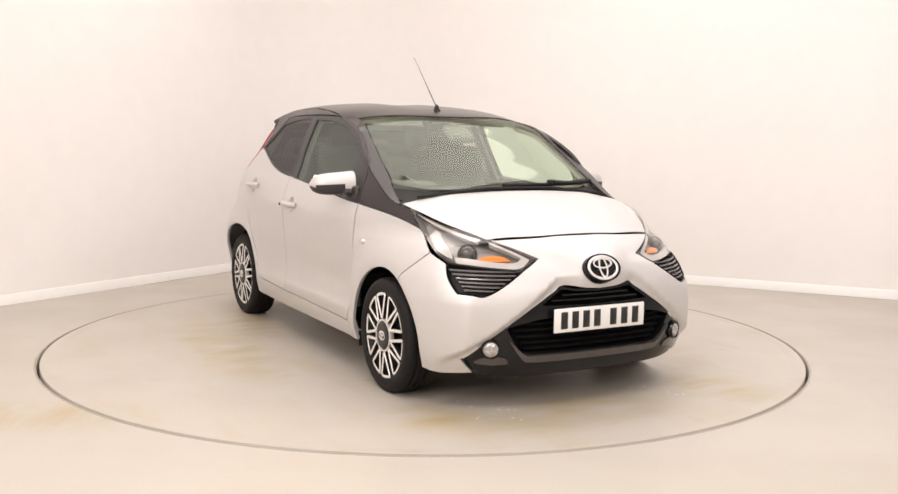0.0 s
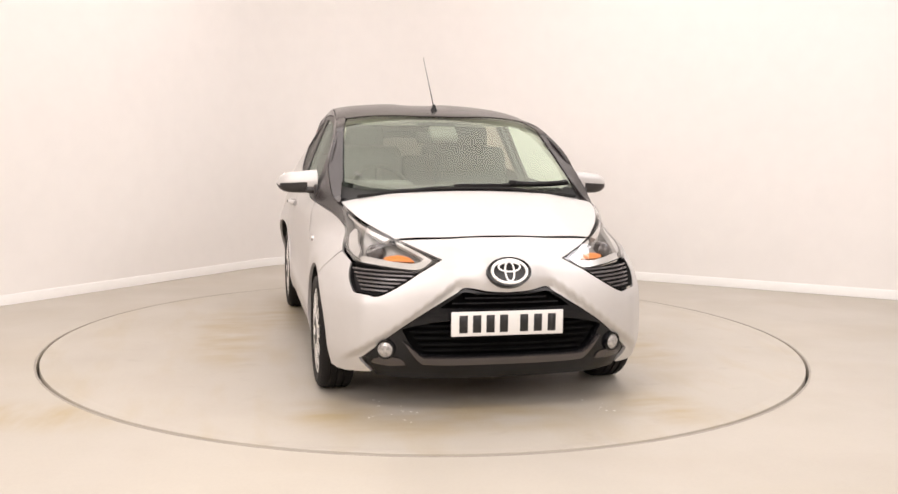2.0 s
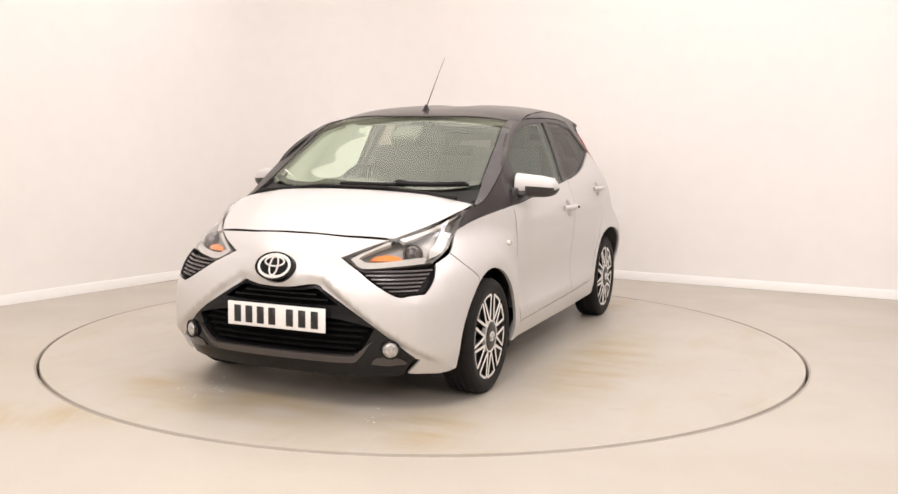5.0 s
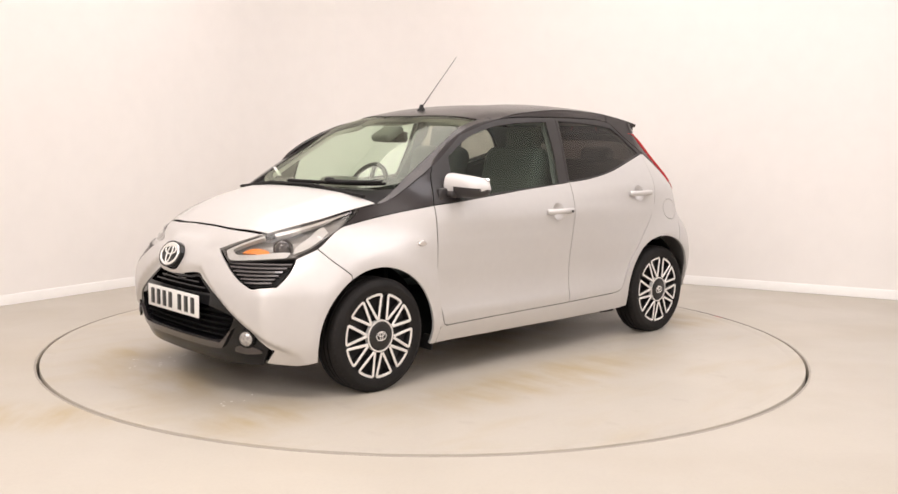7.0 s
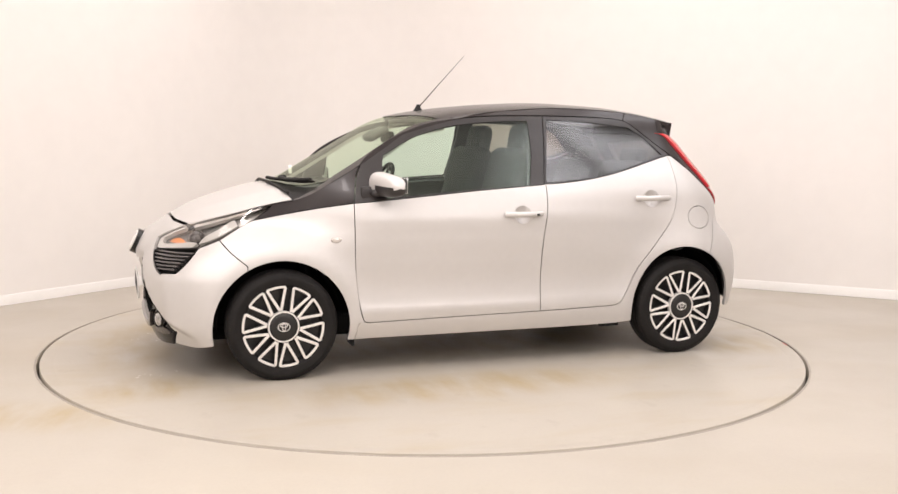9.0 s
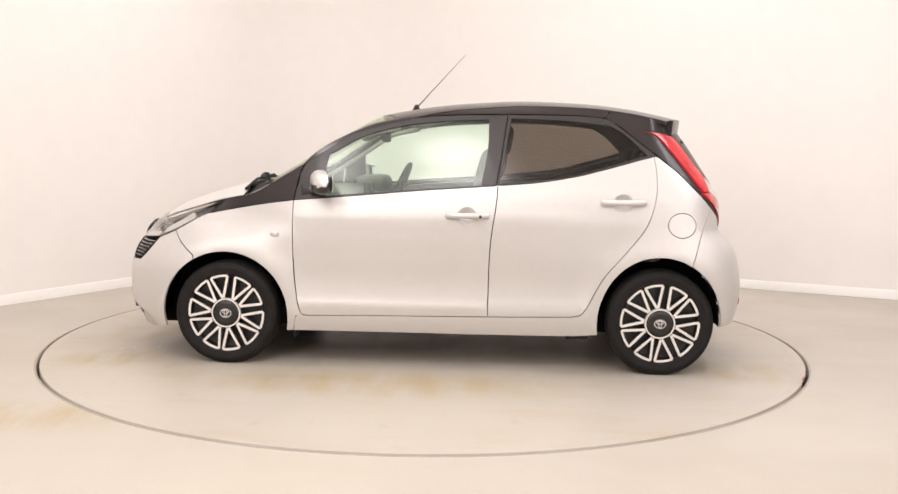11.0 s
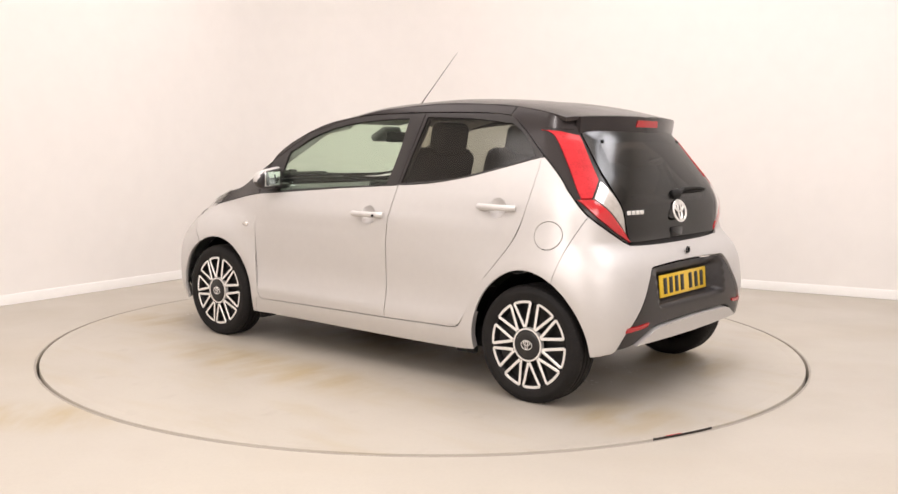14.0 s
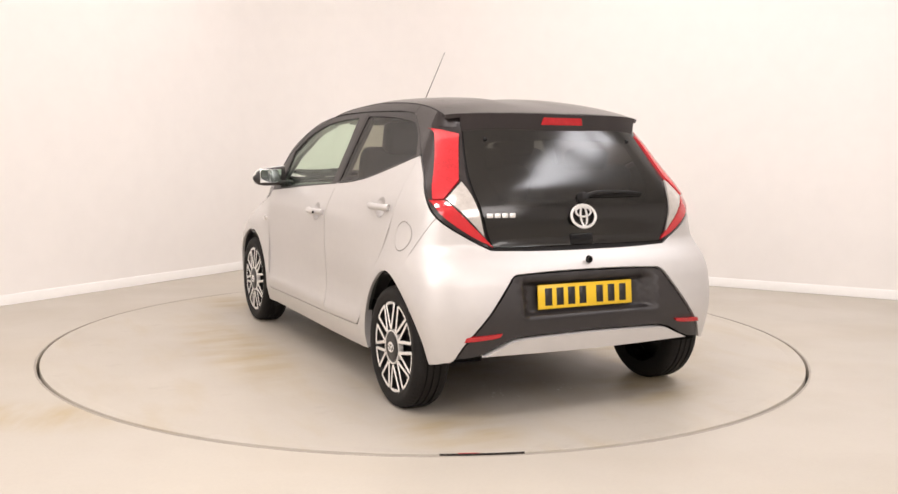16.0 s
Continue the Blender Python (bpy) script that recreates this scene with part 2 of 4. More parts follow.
def build_turntable():
    top = new("turntable")
    tagged(top, "round stained concrete turntable level with the floor", "turntable")
    n = 160
    verts, faces = lathe([(r, 0) for r in (.0005, .5, 1, 1.5, 2.0, RING - .080)], n, "z")
    part("platform", mesh("platform", verts, faces), turning_concrete, top)
    verts, faces = lathe([(RING - .080, 0), (RING - .05, .0022), (RING - .018, .0042), (RING - .012, .0035), (RING - .010, .0), (RING - .010, -.14)], n, "z")
    part("rim", mesh("rim", verts, faces), turning_concrete, top)
    # a red mark and a longer near-black arc on the rim
    for name, a0, a1, mat, r0, r1 in (("red_mark", RED_AT - 1.1, RED_AT + 1.1, marker_red, .021, .010), ("dark_arc", RED_AT - 3, RED_AT + 5.8, groove_dark, .0125, .0085)):
        vs, fs = [], []
        for i in range(13):
            w = radians(a0 + (a1 - a0) * i / 12)
            for r, z in ((RING - r0, .0046), (RING - (r0 + r1) / 2, .0056), (RING - r1, .004), (RING - r1, -.02)):
                vs.append((r * math.cos(w), r * math.sin(w), z))
        for i in range(12):
            for k in range(3):
                fs.append((4 * i + k, 4 * i + k + 1, 4 * i + 5 + k, 4 * i + 4 + k)[::-1])
        part(name, mesh(name, vs, fs), mat, top)
    # small white raised flecks in clusters near the car's ends
    rng = random.Random(5)
    bm = bmesh.new()
    for cx, cy, spread, count in ((1.60, -.46, .10, 9), (1.40, -.50, .10, 4), (1.62, .48, .11, 7), (-1.36, -.1, .09, 5), (-1.3, .25, .12, 9)):
        for i in range(count):
            a, r = rng.uniform(0, 6.28), rng.uniform(.003, .008)
            px, py = rng.gauss(cx, spread * .6), rng.gauss(cy, spread * .6)
            ring = [bm.verts.new((px + r * rng.uniform(.6, 1.5) * math.cos(a + k * .785), py + r * rng.uniform(.6, 1.3) * math.sin(a + k * .785), .0004)) for k in range(8)]
            tip = bm.verts.new((px, py, .0022))
            for k in range(8):
                bm.faces.new((ring[k], ring[(k + 1) % 8], tip))
    tagged(part("white_flecks", bm, fleck_white, top), "small white flecks", kind="stuff")
    return top


build_room()
turntable = build_turntable()


# ---- the car's skin: a wrap W(q, z) round its sides and ends, and a top T(x, y) ----
XF, XR = 1.2, -1.1
LF, LS, LR = 0.95, 2.3, 0.9
TOTAL = LF + LS + LR


def table(*pairs):
    """A smooth curve through (a, b) pairs."""
    xs = [p[0] for p in pairs]
    ys = [p[1] for p in pairs]
    n = len(xs)
    d = [(ys[i + 1] - ys[i]) / (xs[i + 1] - xs[i]) for i in range(n - 1)]
    m = [d[0]] + [0 if d[i - 1] * d[i] <= 0 else 2 * d[i - 1] * d[i] / (d[i - 1] + d[i]) for i in range(1, n - 1)] + [d[-1]]

    def at(v):
        if v <= xs[0]:
            return ys[0]
        if v >= xs[-1]:
            return ys[-1]
        i = 0
        while v > xs[i + 1]:
            i += 1
        h = xs[i + 1] - xs[i]
        t = (v - xs[i]) / h
        return ((1 + 2 * t) * (1 - t) ** 2 * ys[i] + t * (1 - t) ** 2 * h * m[i]
                + t * t * (3 - 2 * t) * ys[i + 1] + t * t * (t - 1) * h * m[i + 1])
    return at


def ease(a, b, v):
    t = min(1, max(0, (v - a) / (b - a)))
    return t * t * (3 - 2 * t)


side_mid = table((.15, .755), (.22, .782), (.3, .797), (.45, .797), (.6, .797), (.72, .803), (.82, .802), (.9, .782), (.96, .757), (1.02, .728), (1.15, .676), (1.3, .613), (1.37, .58), (1.44, .53))
side_front = table((.15, .755), (.3, .79), (.5, .795), (.62, .785), (.7, .76), (.81, .672), (.9, .652), (1.0, .625), (1.1, .59), (1.3, .54), (1.44, .5))
side_rear = table((.15, .75), (.3, .785), (.55, .792), (.7, .785), (.8, .777), (.93, .762), (1.0, .736), (1.15, .652), (1.28, .58), (1.37, .54), (1.44, .5))
nose = table((.1, 1.77), (.2, 1.825), (.3, 1.85), (.42, 1.858), (.55, 1.848), (.65, 1.812), (.7, 1.772), (.75, 1.729), (.8, 1.661), (.85, 1.569), (.95, 1.3), (1.0, 1.22))
tail = table((.15, -1.56), (.3, -1.625), (.45, -1.642), (.6, -1.62), (.65, -1.6), (.70, -1.569), (.74, -1.538), (.78, -1.517), (.9, -1.522), (1.0, -1.49), (1.1, -1.44), (1.2, -1.385), (1.28, -1.335), (1.4, -1.25))

round_front = table((.2, 3.3), (.5, 3.2), (.6, 2.9), (.7, 2.5), (.8, 2.5))
round_rear = table((.3, 5.4), (.6, 5.4), (.78, 4.5), (.95, 3.9), (1.1, 2.9), (1.28, 2.0))


def half(x, z):
    f, r = ease(.65, 1.3, x), ease(-.2, -1.1, x)
    y = side_mid(z) * (1 - f - r) + side_front(z) * f + side_rear(z) * r
    for cx in (1.17, -1.17):
        y += .012 * math.exp(-((math.hypot(x - cx, z - .275) - .37) / .07) ** 2)
    return y + .038 * ease(-.95, -1.3, x) * math.exp(-((z - .58) / .26) ** 2)


def bow(t, n):
    """A rounded corner from straight ahead (t = 0) to straight aside (t = 1)."""
    u, v = max(0, math.cos(t * math.pi / 2)), max(0, math.sin(t * math.pi / 2))
    r = (u ** n + v ** n) ** (-1 / n)
    return u * r, v * r


def W(q, z):
    s, a = (1, q) if q >= 0 else (-1, -q)
    if a > TOTAL:
        s, a = -s, 2 * TOTAL - a
    if a < LF:
        u, v = bow(a / LF, round_front(z))
        x = XF + (nose(z) - XF) * u
        y = half(x, z) * v
    elif a <= LF + LS:
        x = XF + LF - a
        y = half(x, z)
    else:
        u, v = bow((TOTAL - a) / LR, round_rear(z))
        x = XR + (tail(z) - XR) * u
        y = half(x, z) * v
    return x, s * y, z


def q_of(k, value, z, lo, hi):
    """The q between lo and hi at which coordinate k of W has that value."""
    up = W(hi, z)[k] > W(lo, z)[k]
    for _ in range(40):
        mid = (lo + hi) / 2
        if (W(mid, z)[k] < value) == up:
            lo = mid
        else:
            hi = mid
    return (lo + hi) / 2


mid_line = table((-1.6, 1.29), (-1.335, 1.362), (-1.25, 1.382), (-1.01, 1.428), (-.775, 1.453), (-.45, 1.464), (-.1, 1.447), (.05, 1.432), (.21, 1.409), (.41, 1.367), (.6, 1.265), (.845, 1.119), (1.09, .989), (1.14, .980), (1.2, .966), (1.3, .94), (1.4, .911), (1.5, .878), (1.6, .832), (1.665, .797), (1.72, .76))


def T(x, y):
    a = abs(y)
    k = .07 - .02 * ease(.4, .0, x) + .04 * ease(1.2, 1.6, x)
    return x, y, mid_line(x) - k * (a / .66) ** 2.2 - .03 * (a / .62) ** 8 * ease(.5, .2, x)


def edge(x):
    """Where side and top meet: y and z."""
    z = mid_line(x) - .06
    for _ in range(60):
        y = half(x, z) if x <= XF else W(q_of(0, x, z, 0, LF), z)[1]
        z = .5 * z + .5 * T(x, y)[2]
    return y, z


# ---- panels: outlines laid on the skin ----
def curve(*pts, n=5):
    """A Catmull-Rom line through points."""
    p = [Vector(a) for a in pts]
    if len(p) < 3:
        return [tuple(a) for a in p]
    p = [2 * p[0] - p[1]] + p + [2 * p[-1] - p[-2]]
    line = []
    for i in range(1, len(p) - 2):
        for j in range(n):
            t = j / n
            line.append(tuple(.5 * (2 * p[i] + (p[i + 1] - p[i - 1]) * t + (2 * p[i - 1] - 5 * p[i] + 4 * p[i + 1] - p[i + 2]) * t * t
                                    + (3 * p[i] - 3 * p[i + 1] + p[i + 2] - p[i - 1]) * t ** 3)))
    return line + [tuple(p[-2])]


def on_side(*pts, n=5):
    """(x, z) points of the left side, as a smooth line in (q, z)."""
    return [(q_of(0, x, z, 0, TOTAL), z) for x, z in curve(*pts, n=n)]


def on_front(*pts, n=5):
    """(y, z) points of the front."""
    return [((1 if y >= 0 else -1) * q_of(1, abs(y), z, 0, LF), z) for y, z in curve(*pts, n=n)]


def on_rear(*pts, n=5):
    """(y, z) points of the rear."""
    line = []
    for y, z in curve(*pts, n=n):
        q = q_of(1, abs(y), z, LF + LS, TOTAL)
        line.append((q if y >= 0 else 2 * TOTAL - q, z))
    return line


def flip(line, rear=False):
    """The mirror line, in reverse order."""
    return [((2 * TOTAL - q) if rear else -q, z) for q, z in reversed(line)]


def inside_line(p, line):
    x, y = p
    hit = False
    for (ax, ay), (bx, by) in zip(line, line[1:] + line[:1]):
        if (ay > y) != (by > y) and x < ax + (y - ay) / (by - ay) * (bx - ax):
            hit = not hit
    return hit


def tidy(line, gap):
    """Anticlockwise, no doubles, no long edges, drawn in by gap."""
    pts = []
    for p in line:
        if not pts or math.dist(p, pts[-1]) > .002:
            pts.append(p)
    if math.dist(pts[0], pts[-1]) < .002:
        pts.pop()
    area = sum(a[0] * b[1] - b[0] * a[1] for a, b in zip(pts, pts[1:] + pts[:1]))
    if area < 0:
        pts.reverse()
    fine = []
    for a, b in zip(pts, pts[1:] + pts[:1]):
        m = max(1, int(math.dist(a, b) / .03))
        fine += [(a[0] + (b[0] - a[0]) * i / m, a[1] + (b[1] - a[1]) * i / m) for i in range(m)]
    res = []
    for i, p in enumerate(fine):
        a, b = Vector(fine[i - 1]), Vector(fine[(i + 1) % len(fine)])
        c = Vector(p)
        e, f = (c - a).normalized(), (b - c).normalized()
        t = e + f
        t = t.normalized() if t.length > 1e-6 else e
        s = max(.5, math.sqrt(max(0, (1 + e.dot(f)) / 2)))
        res.append((p[0] - t.y * gap / s, p[1] + t.x * gap / s))
    return res


def skin(surface, u, v, lift):
    e = .004
    p = Vector(surface(u, v))
    du = Vector(surface(u + e, v)) - Vector(surface(u - e, v))
    dv = Vector(surface(u, v + e)) - Vector(surface(u, v - e))
    nrm = du.cross(dv).normalized()
    if not callable(lift):
        return p + nrm * lift, nrm
    p += nrm * lift(u, v)
    du += nrm * (lift(u + e, v) - lift(u - e, v))
    dv += nrm * (lift(u, v + e) - lift(u, v - e))
    return p, du.cross(dv).normalized()


def panel_mesh(name, outline, surface, holes=(), gap=.0025, depth=.016, step=.04, lift=0.0, mirror=False):
    """A sheet cut to an outline, laid on the skin, with its edges turned in."""
    from mathutils import geometry
    outer = tidy(outline, gap)
    inner = [tidy(h, -gap) for h in holes]
    loops = [outer] + inner
    pts, edges = [], []
    for loop in loops:
        o = len(pts)
        pts += loop
        edges += [(o + i, o + (i + 1) % len(loop)) for i in range(len(loop))]
    rim = len(pts)
    us, vs = [p[0] for p in outer], [p[1] for p in outer]
    border = np.array(pts)
    nu, nv = int((max(us) - min(us)) / step) + 1, int((max(vs) - min(vs)) / step) + 1
    for i in range(nu + 1):
        for j in range(nv + 1):
            p = (min(us) + (i + .5 * (j % 2)) * step, min(vs) + j * step)
            if np.hypot(border[:, 0] - p[0], border[:, 1] - p[1]).min() > step * .5 and inside_line(p, outer) and not any(inside_line(p, h) for h in inner):
                pts.append(p)
    flat, _, tris, origin, _, _ = geometry.delaunay_2d_cdt([Vector(p) for p in pts], edges, [], 0, 1e-6)
    verts, normals = [], []
    for p in flat:
        a, b = skin(surface, p.x, p.y, lift)
        verts.append(a), normals.append(b)
    faces = []
    for t in tris:
        c = sum((flat[i] for i in t), Vector((0, 0))) / len(t)
        if inside_line(c, outer) and not any(inside_line(c, h) for h in inner):
            area = (flat[t[1]] - flat[t[0]]).cross(flat[t[2]] - flat[t[0]])
            faces.append(tuple(t) if area > 0 else tuple(reversed(t)))
    where = {}
    for i, src in enumerate(origin):
        for s in src:
            where.setdefault(s, i)
    top = len(faces)
    o = 0
    for loop in loops:
        k = len(loop)
        ids = [where.get(o + i, o + i) for i in range(k)]
        a0 = len(verts)
        for i in ids:
            verts.append(verts[i]), normals.append(normals[i])
        for i in ids:
            verts.append(verts[i] - normals[i] * depth), normals.append(normals[i])
        for i in range(k):
            j = (i + 1) % k
            faces.append((a0 + i, a0 + k + i, a0 + k + j, a0 + j))
        o += k
    if mirror:
        verts = [Vector((v.x, -v.y, v.z)) for v in verts]
        normals = [Vector((v.x, -v.y, v.z)) for v in normals]
        faces = [tuple(reversed(f)) for f in faces]
    me = bpy.data.meshes.new(name)
    me.from_pydata([tuple(v) for v in verts], [], faces)
    split = []
    for p in me.polygons:
        p.use_smooth = True
        for li in p.loop_indices:
            split.append(tuple(normals[me.loops[li].vertex_index]) if p.index < top else tuple(p.normal))
    me.normals_split_custom_set(split)
    return me


def panel(name, outline, mat, parent, surface=W, label="", **opts):
    return part(name, panel_mesh(name, outline, surface, **opts), mat, parent, label)


def arch(cx, r, a, b, n=20, cz=.27, tall=1.0):
    """A wheel-arch line on the left side from angle a to b (degrees from straight ahead)."""
    pts = []
    for i in range(n + 1):
        w = radians(a + (b - a) * i / n)
        pts.append((cx + r * math.cos(w), cz + r * tall * math.sin(w)))
    return [(q_of(0, x, z, 0, TOTAL), z) for x, z in pts]


car = new("car")
tagged(car, "silver five-door hatchback with black roof on the turntable", "car")

BELT = ((1.303, .812), (1.14, .845), (.963, .877), (.80, .901), (.484, .929), (.124, .962), (-.289, .994), (-.505, 1.013), (-.694, 1.044), (-.854, 1.083), (-1.138, 1.163))
RAIL = ((.77, 1.055), (.728, 1.125), (.63, 1.20), (.50, 1.268), (.36, 1.317), (.183, 1.349), (-.02, 1.368), (-.343, 1.376), (-.70, 1.374), (-.875, 1.36), (-.955, 1.312), (-1.132, 1.172))
DOOR_FRONT = ((.80, .901), (.798, .593), (.78, .40), (.757, .298), (.725, .278))
DOOR_SPLIT = ((-.297, .995), (-.293, .908), (-.262, .656), (-.255, .294))
DOOR_REAR = ((-.70, .303), (-.755, .32), (-.80, .39), (-.87, .52), (-.975, .645), (-1.085, .79), (-1.133, .95), (-1.137, 1.09), (-1.128, 1.155))
SILL_TOP = ((.725, .278), (.3, .286), (-.255, .294), (-.70, .303))
LAMP_TIP, LAMP_TOP = (.287, .70), ((1.60, .788), (1.48, .825), (1.36, .856), (1.19, .903))


def dish_line(x, z):
    pts = [(x + .05 * math.cos(w), z + .047 * math.sin(w)) for w in np.linspace(0, 2 * math.pi, 29)[:-1]]
    return [(q_of(0, a, b, 0, TOTAL), b) for a, b in pts]


def dish_form(x, z):
    def form(q, b):
        r = math.hypot((W(q, b)[0] - x) / .05, (b - z) / .047)
        return door_form(q, b) - .036 * max(0, 1 - r * r) ** .7
    return form


def build_side(mirror):
    o = dict(mirror=mirror)
    # front wing
    wing = on_side((1.303, .812), (1.36, .785), (1.474, .718)) + on_side((1.474, .718), (1.348, .594)) + arch(1.175, .345, 60, 193) + on_side((.838, .19), (.80, .19), (.78, .278), n=1)
    wing += list(reversed(on_side(*DOOR_FRONT))) + list(reversed(on_side(*BELT[:4])))
    panel("front_wing", wing, silver, car, **o)
    rep = new("side_repeater", mesh("side_repeater", *lathe([(.0005, .014), (.016, .012), (.021, .004), (.021, -.005)], 20, "y")))
    rep.data.materials.append(clear_lens)
    rep.parent = car
    s = -1 if mirror else 1
    rep.matrix_basis = pose(.898, s * (half(.898, .715) - .002), .715, 0, 0, 180 if mirror else 0) @ Matrix.Diagonal((1.35, 1, .72, 1))
    # doors
    front = on_side(*DOOR_FRONT) + on_side((.725, .278), (.3, .286), (-.255, .294)) + list(reversed(on_side(*DOOR_SPLIT))) + list(reversed(on_side(*BELT[3:7])))
    bowl = dish_line(-.137, .832)
    fdoor = panel("front_door", front, silver, car, holes=[bowl], lift=door_form, **o)
    panel("handle_bowl", bowl, silver, fdoor, lift=dish_form(-.137, .832), depth=.0, gap=-.002, step=.014, **o)
    rear = on_side(*DOOR_SPLIT) + on_side((-.255, .294), (-.70, .303)) + on_side(*DOOR_REAR) + list(reversed(on_side(*BELT[6:])))
    bowl = dish_line(-.96, .912)
    rdoor = panel("rear_door", rear, silver, car, holes=[bowl], lift=door_form, **o)
    panel("handle_bowl", bowl, silver, rdoor, lift=dish_form(-.96, .912), depth=.0, gap=-.002, step=.014, **o)
    # sill
    sill = on_side(*SILL_TOP) + on_side((-.70, .303), (-.755, .32), (-.80, .392)) + list(reversed(arch(-1.165, .325, -10, 20.5, n=6, tall=1.12))) + on_side((-.835, .205), (-.62, .192), (.2, .19), (.80, .19)) + on_side((.80, .19), (.78, .278), (.725, .278))
    panel("sill", sill, silver, car, depth=.04, **o)
    # rear quarter
    quarter = on_side(*DOOR_REAR[2:]) + on_side((-1.147, 1.158), (-1.25, 1.075), (-1.321, 1.003), (-1.365, .96), (-1.426, .894)) + on_side((-1.426, .894), (-1.37, .76), (-1.322, .60))
    quarter += list(reversed(arch(-1.165, .325, 19, 119, tall=1.12)))
    cap = [(q_of(0, -1.267 + .073 * math.cos(w), .803 + .065 * math.sin(w), 0, TOTAL), .803 + .065 * math.sin(w)) for w in np.linspace(0, 2 * math.pi, 41)[:-1]]
    panel("rear_quarter_panel", quarter, silver, car, holes=[] if mirror else [cap], gap=.0014, **o)
    if not mirror:
        panel("fuel_flap", cap, silver, car, gap=.0025, depth=.012, step=.03)
    # black pillars and glazing
    sail = on_side(*BELT[:4]) + on_side((.80, .901), (.775, 1.05)) + on_side((.775, 1.05), (.73, 1.123), (.63, 1.20), (.50, 1.268))
    top = [(x, edge(x)[1]) for x in (.5, .6, .7, .8, .9, 1.0, 1.1, 1.19)]
    sail += [(q_of(0, x, z, 0, TOTAL), z) for x, z in top] + on_side((1.19, .903), (1.303, .812))
    panel("pillar_trim", sail, black_paint, car, **o)
    window_f = on_side((.635, 1.0), (.622, 1.136), (.59, 1.162)) + on_side((.59, 1.162), (.446, 1.243), (.242, 1.303), (.002, 1.333), (-.24, 1.345)) + on_side((-.24, 1.345), (-.235, 1.17), (-.205, .995)) + on_side((-.205, .995), (.13, .972), (.48, .942), (.62, .928)) + on_side((.62, .928), (.635, 1.0))
    frame_f = on_side((.80, .901), (.77, 1.055)) + on_side(*RAIL[:8]) + on_side((-.343, 1.376), (-.32, 1.19), (-.289, .994)) + list(reversed(on_side(*BELT[3:7])))
    panel("window_frame", frame_f, black_trim, fdoor, holes=[window_f], lift=-.002, **o)
    panel("window_pane", window_f, door_glass, fdoor, lift=-.008, gap=-.006, depth=.004, **o)
    window_r = on_side((-.365, 1.352), (-.65, 1.343), (-.90, 1.318)) + on_side((-.90, 1.318), (-.985, 1.265), (-1.09, 1.165)) + on_side((-1.09, 1.165), (-.86, 1.098), (-.70, 1.056), (-.58, 1.034), (-.31, 1.008)) + on_side((-.31, 1.008), (-.365, 1.352))
    frame_r = on_side(*RAIL[7:]) + list(reversed(on_side(*BELT[6:]))) + on_side((-.289, .994), (-.32, 1.19), (-.343, 1.376))
    panel("window_frame", frame_r, black_trim, rdoor, holes=[window_r], lift=-.002, **o)
    panel("window_pane", window_r, dark_glass, rdoor, lift=-.006, gap=-.006, depth=.004, **o)
    # rail between door tops and roof
    strip = on_side((.50, 1.268), (.36, 1.317), (.183, 1.349), (-.02, 1.368), (-.343, 1.376), (-.70, 1.374), (-.875, 1.36))
    strip += [(q_of(0, x, z, 0, TOTAL), z) for x, z in [(x, edge(x)[1]) for x in (-.9, -.7, -.4, -.1, .1, .3, .5)]]
    panel("roof_rail", strip, black_paint, car, **o)
    # rear pillar and lamps
    pillar = on_side((-.875, 1.36), (-.955, 1.312), (-1.045, 1.24), (-1.145, 1.165)) + on_side((-1.147, 1.163), (-1.25, 1.08), (-1.321, 1.008), (-1.365, .965), (-1.45, .872)) + on_rear((.60, .822), (.475, .756))
    pillar += on_rear((.475, .756), (.50, .85), (.535, 1.02), (.515, 1.15), (.478, 1.285)) + [(q_of(0, x, z, 0, TOTAL), z) for x, z in [(x, edge(x)[1]) for x in (-1.2, -1.1, -1.0, -.9)]]
    panel("rear_pillar_trim", pillar, black_paint, car, **o)
    lamp = new("tail_lamp")
    lamp.parent = car
    red = on_side((-1.078, 1.286), (-1.125, 1.276), (-1.175, 1.236), (-1.305, 1.070), (-1.382, .969)) + on_rear((.69, .968), (.658, .970)) + on_rear((.658, .970), (.572, 1.052)) + on_rear((.572, 1.052), (.555, 1.098), (.522, 1.19), (.497, 1.255)) + on_side((-1.24, 1.262), (-1.16, 1.284), (-1.078, 1.289))
    panel("red_lens", red, red_lens, lamp, lift=tail_form, depth=.022, step=.025, **o)
    low = on_rear((.708, .966), (.672, .897), (.57, .82), (.462, .765)) + on_rear((.462, .765), (.50, .806), (.57, .875), (.655, .968)) + on_rear((.655, .968), (.708, .966))
    panel("lower_lens", low, dark_red, lamp, lift=.008, depth=.012, step=.025, gap=.0005, **o)
    clear = on_rear((.65, .972), (.575, .89), (.503, .812)) + on_rear((.503, .812), (.522, .90), (.543, .99), (.566, 1.048)) + on_rear((.566, 1.048), (.65, .972))
    panel("clear_lens", clear, clear_lens, lamp, lift=.008, depth=.012, step=.025, gap=.0005, **o)
    # headlamp
    head = new("headlamp")
    head.parent = car
    bottom = on_side((1.303, .812), (1.44, .745), (1.575, .680)) + list(reversed(on_front((.385, .652), (.49, .661), (.60, .672))))
    top_line = on_front((.287, .70), (.39, .748)) + on_side(*LAMP_TOP)
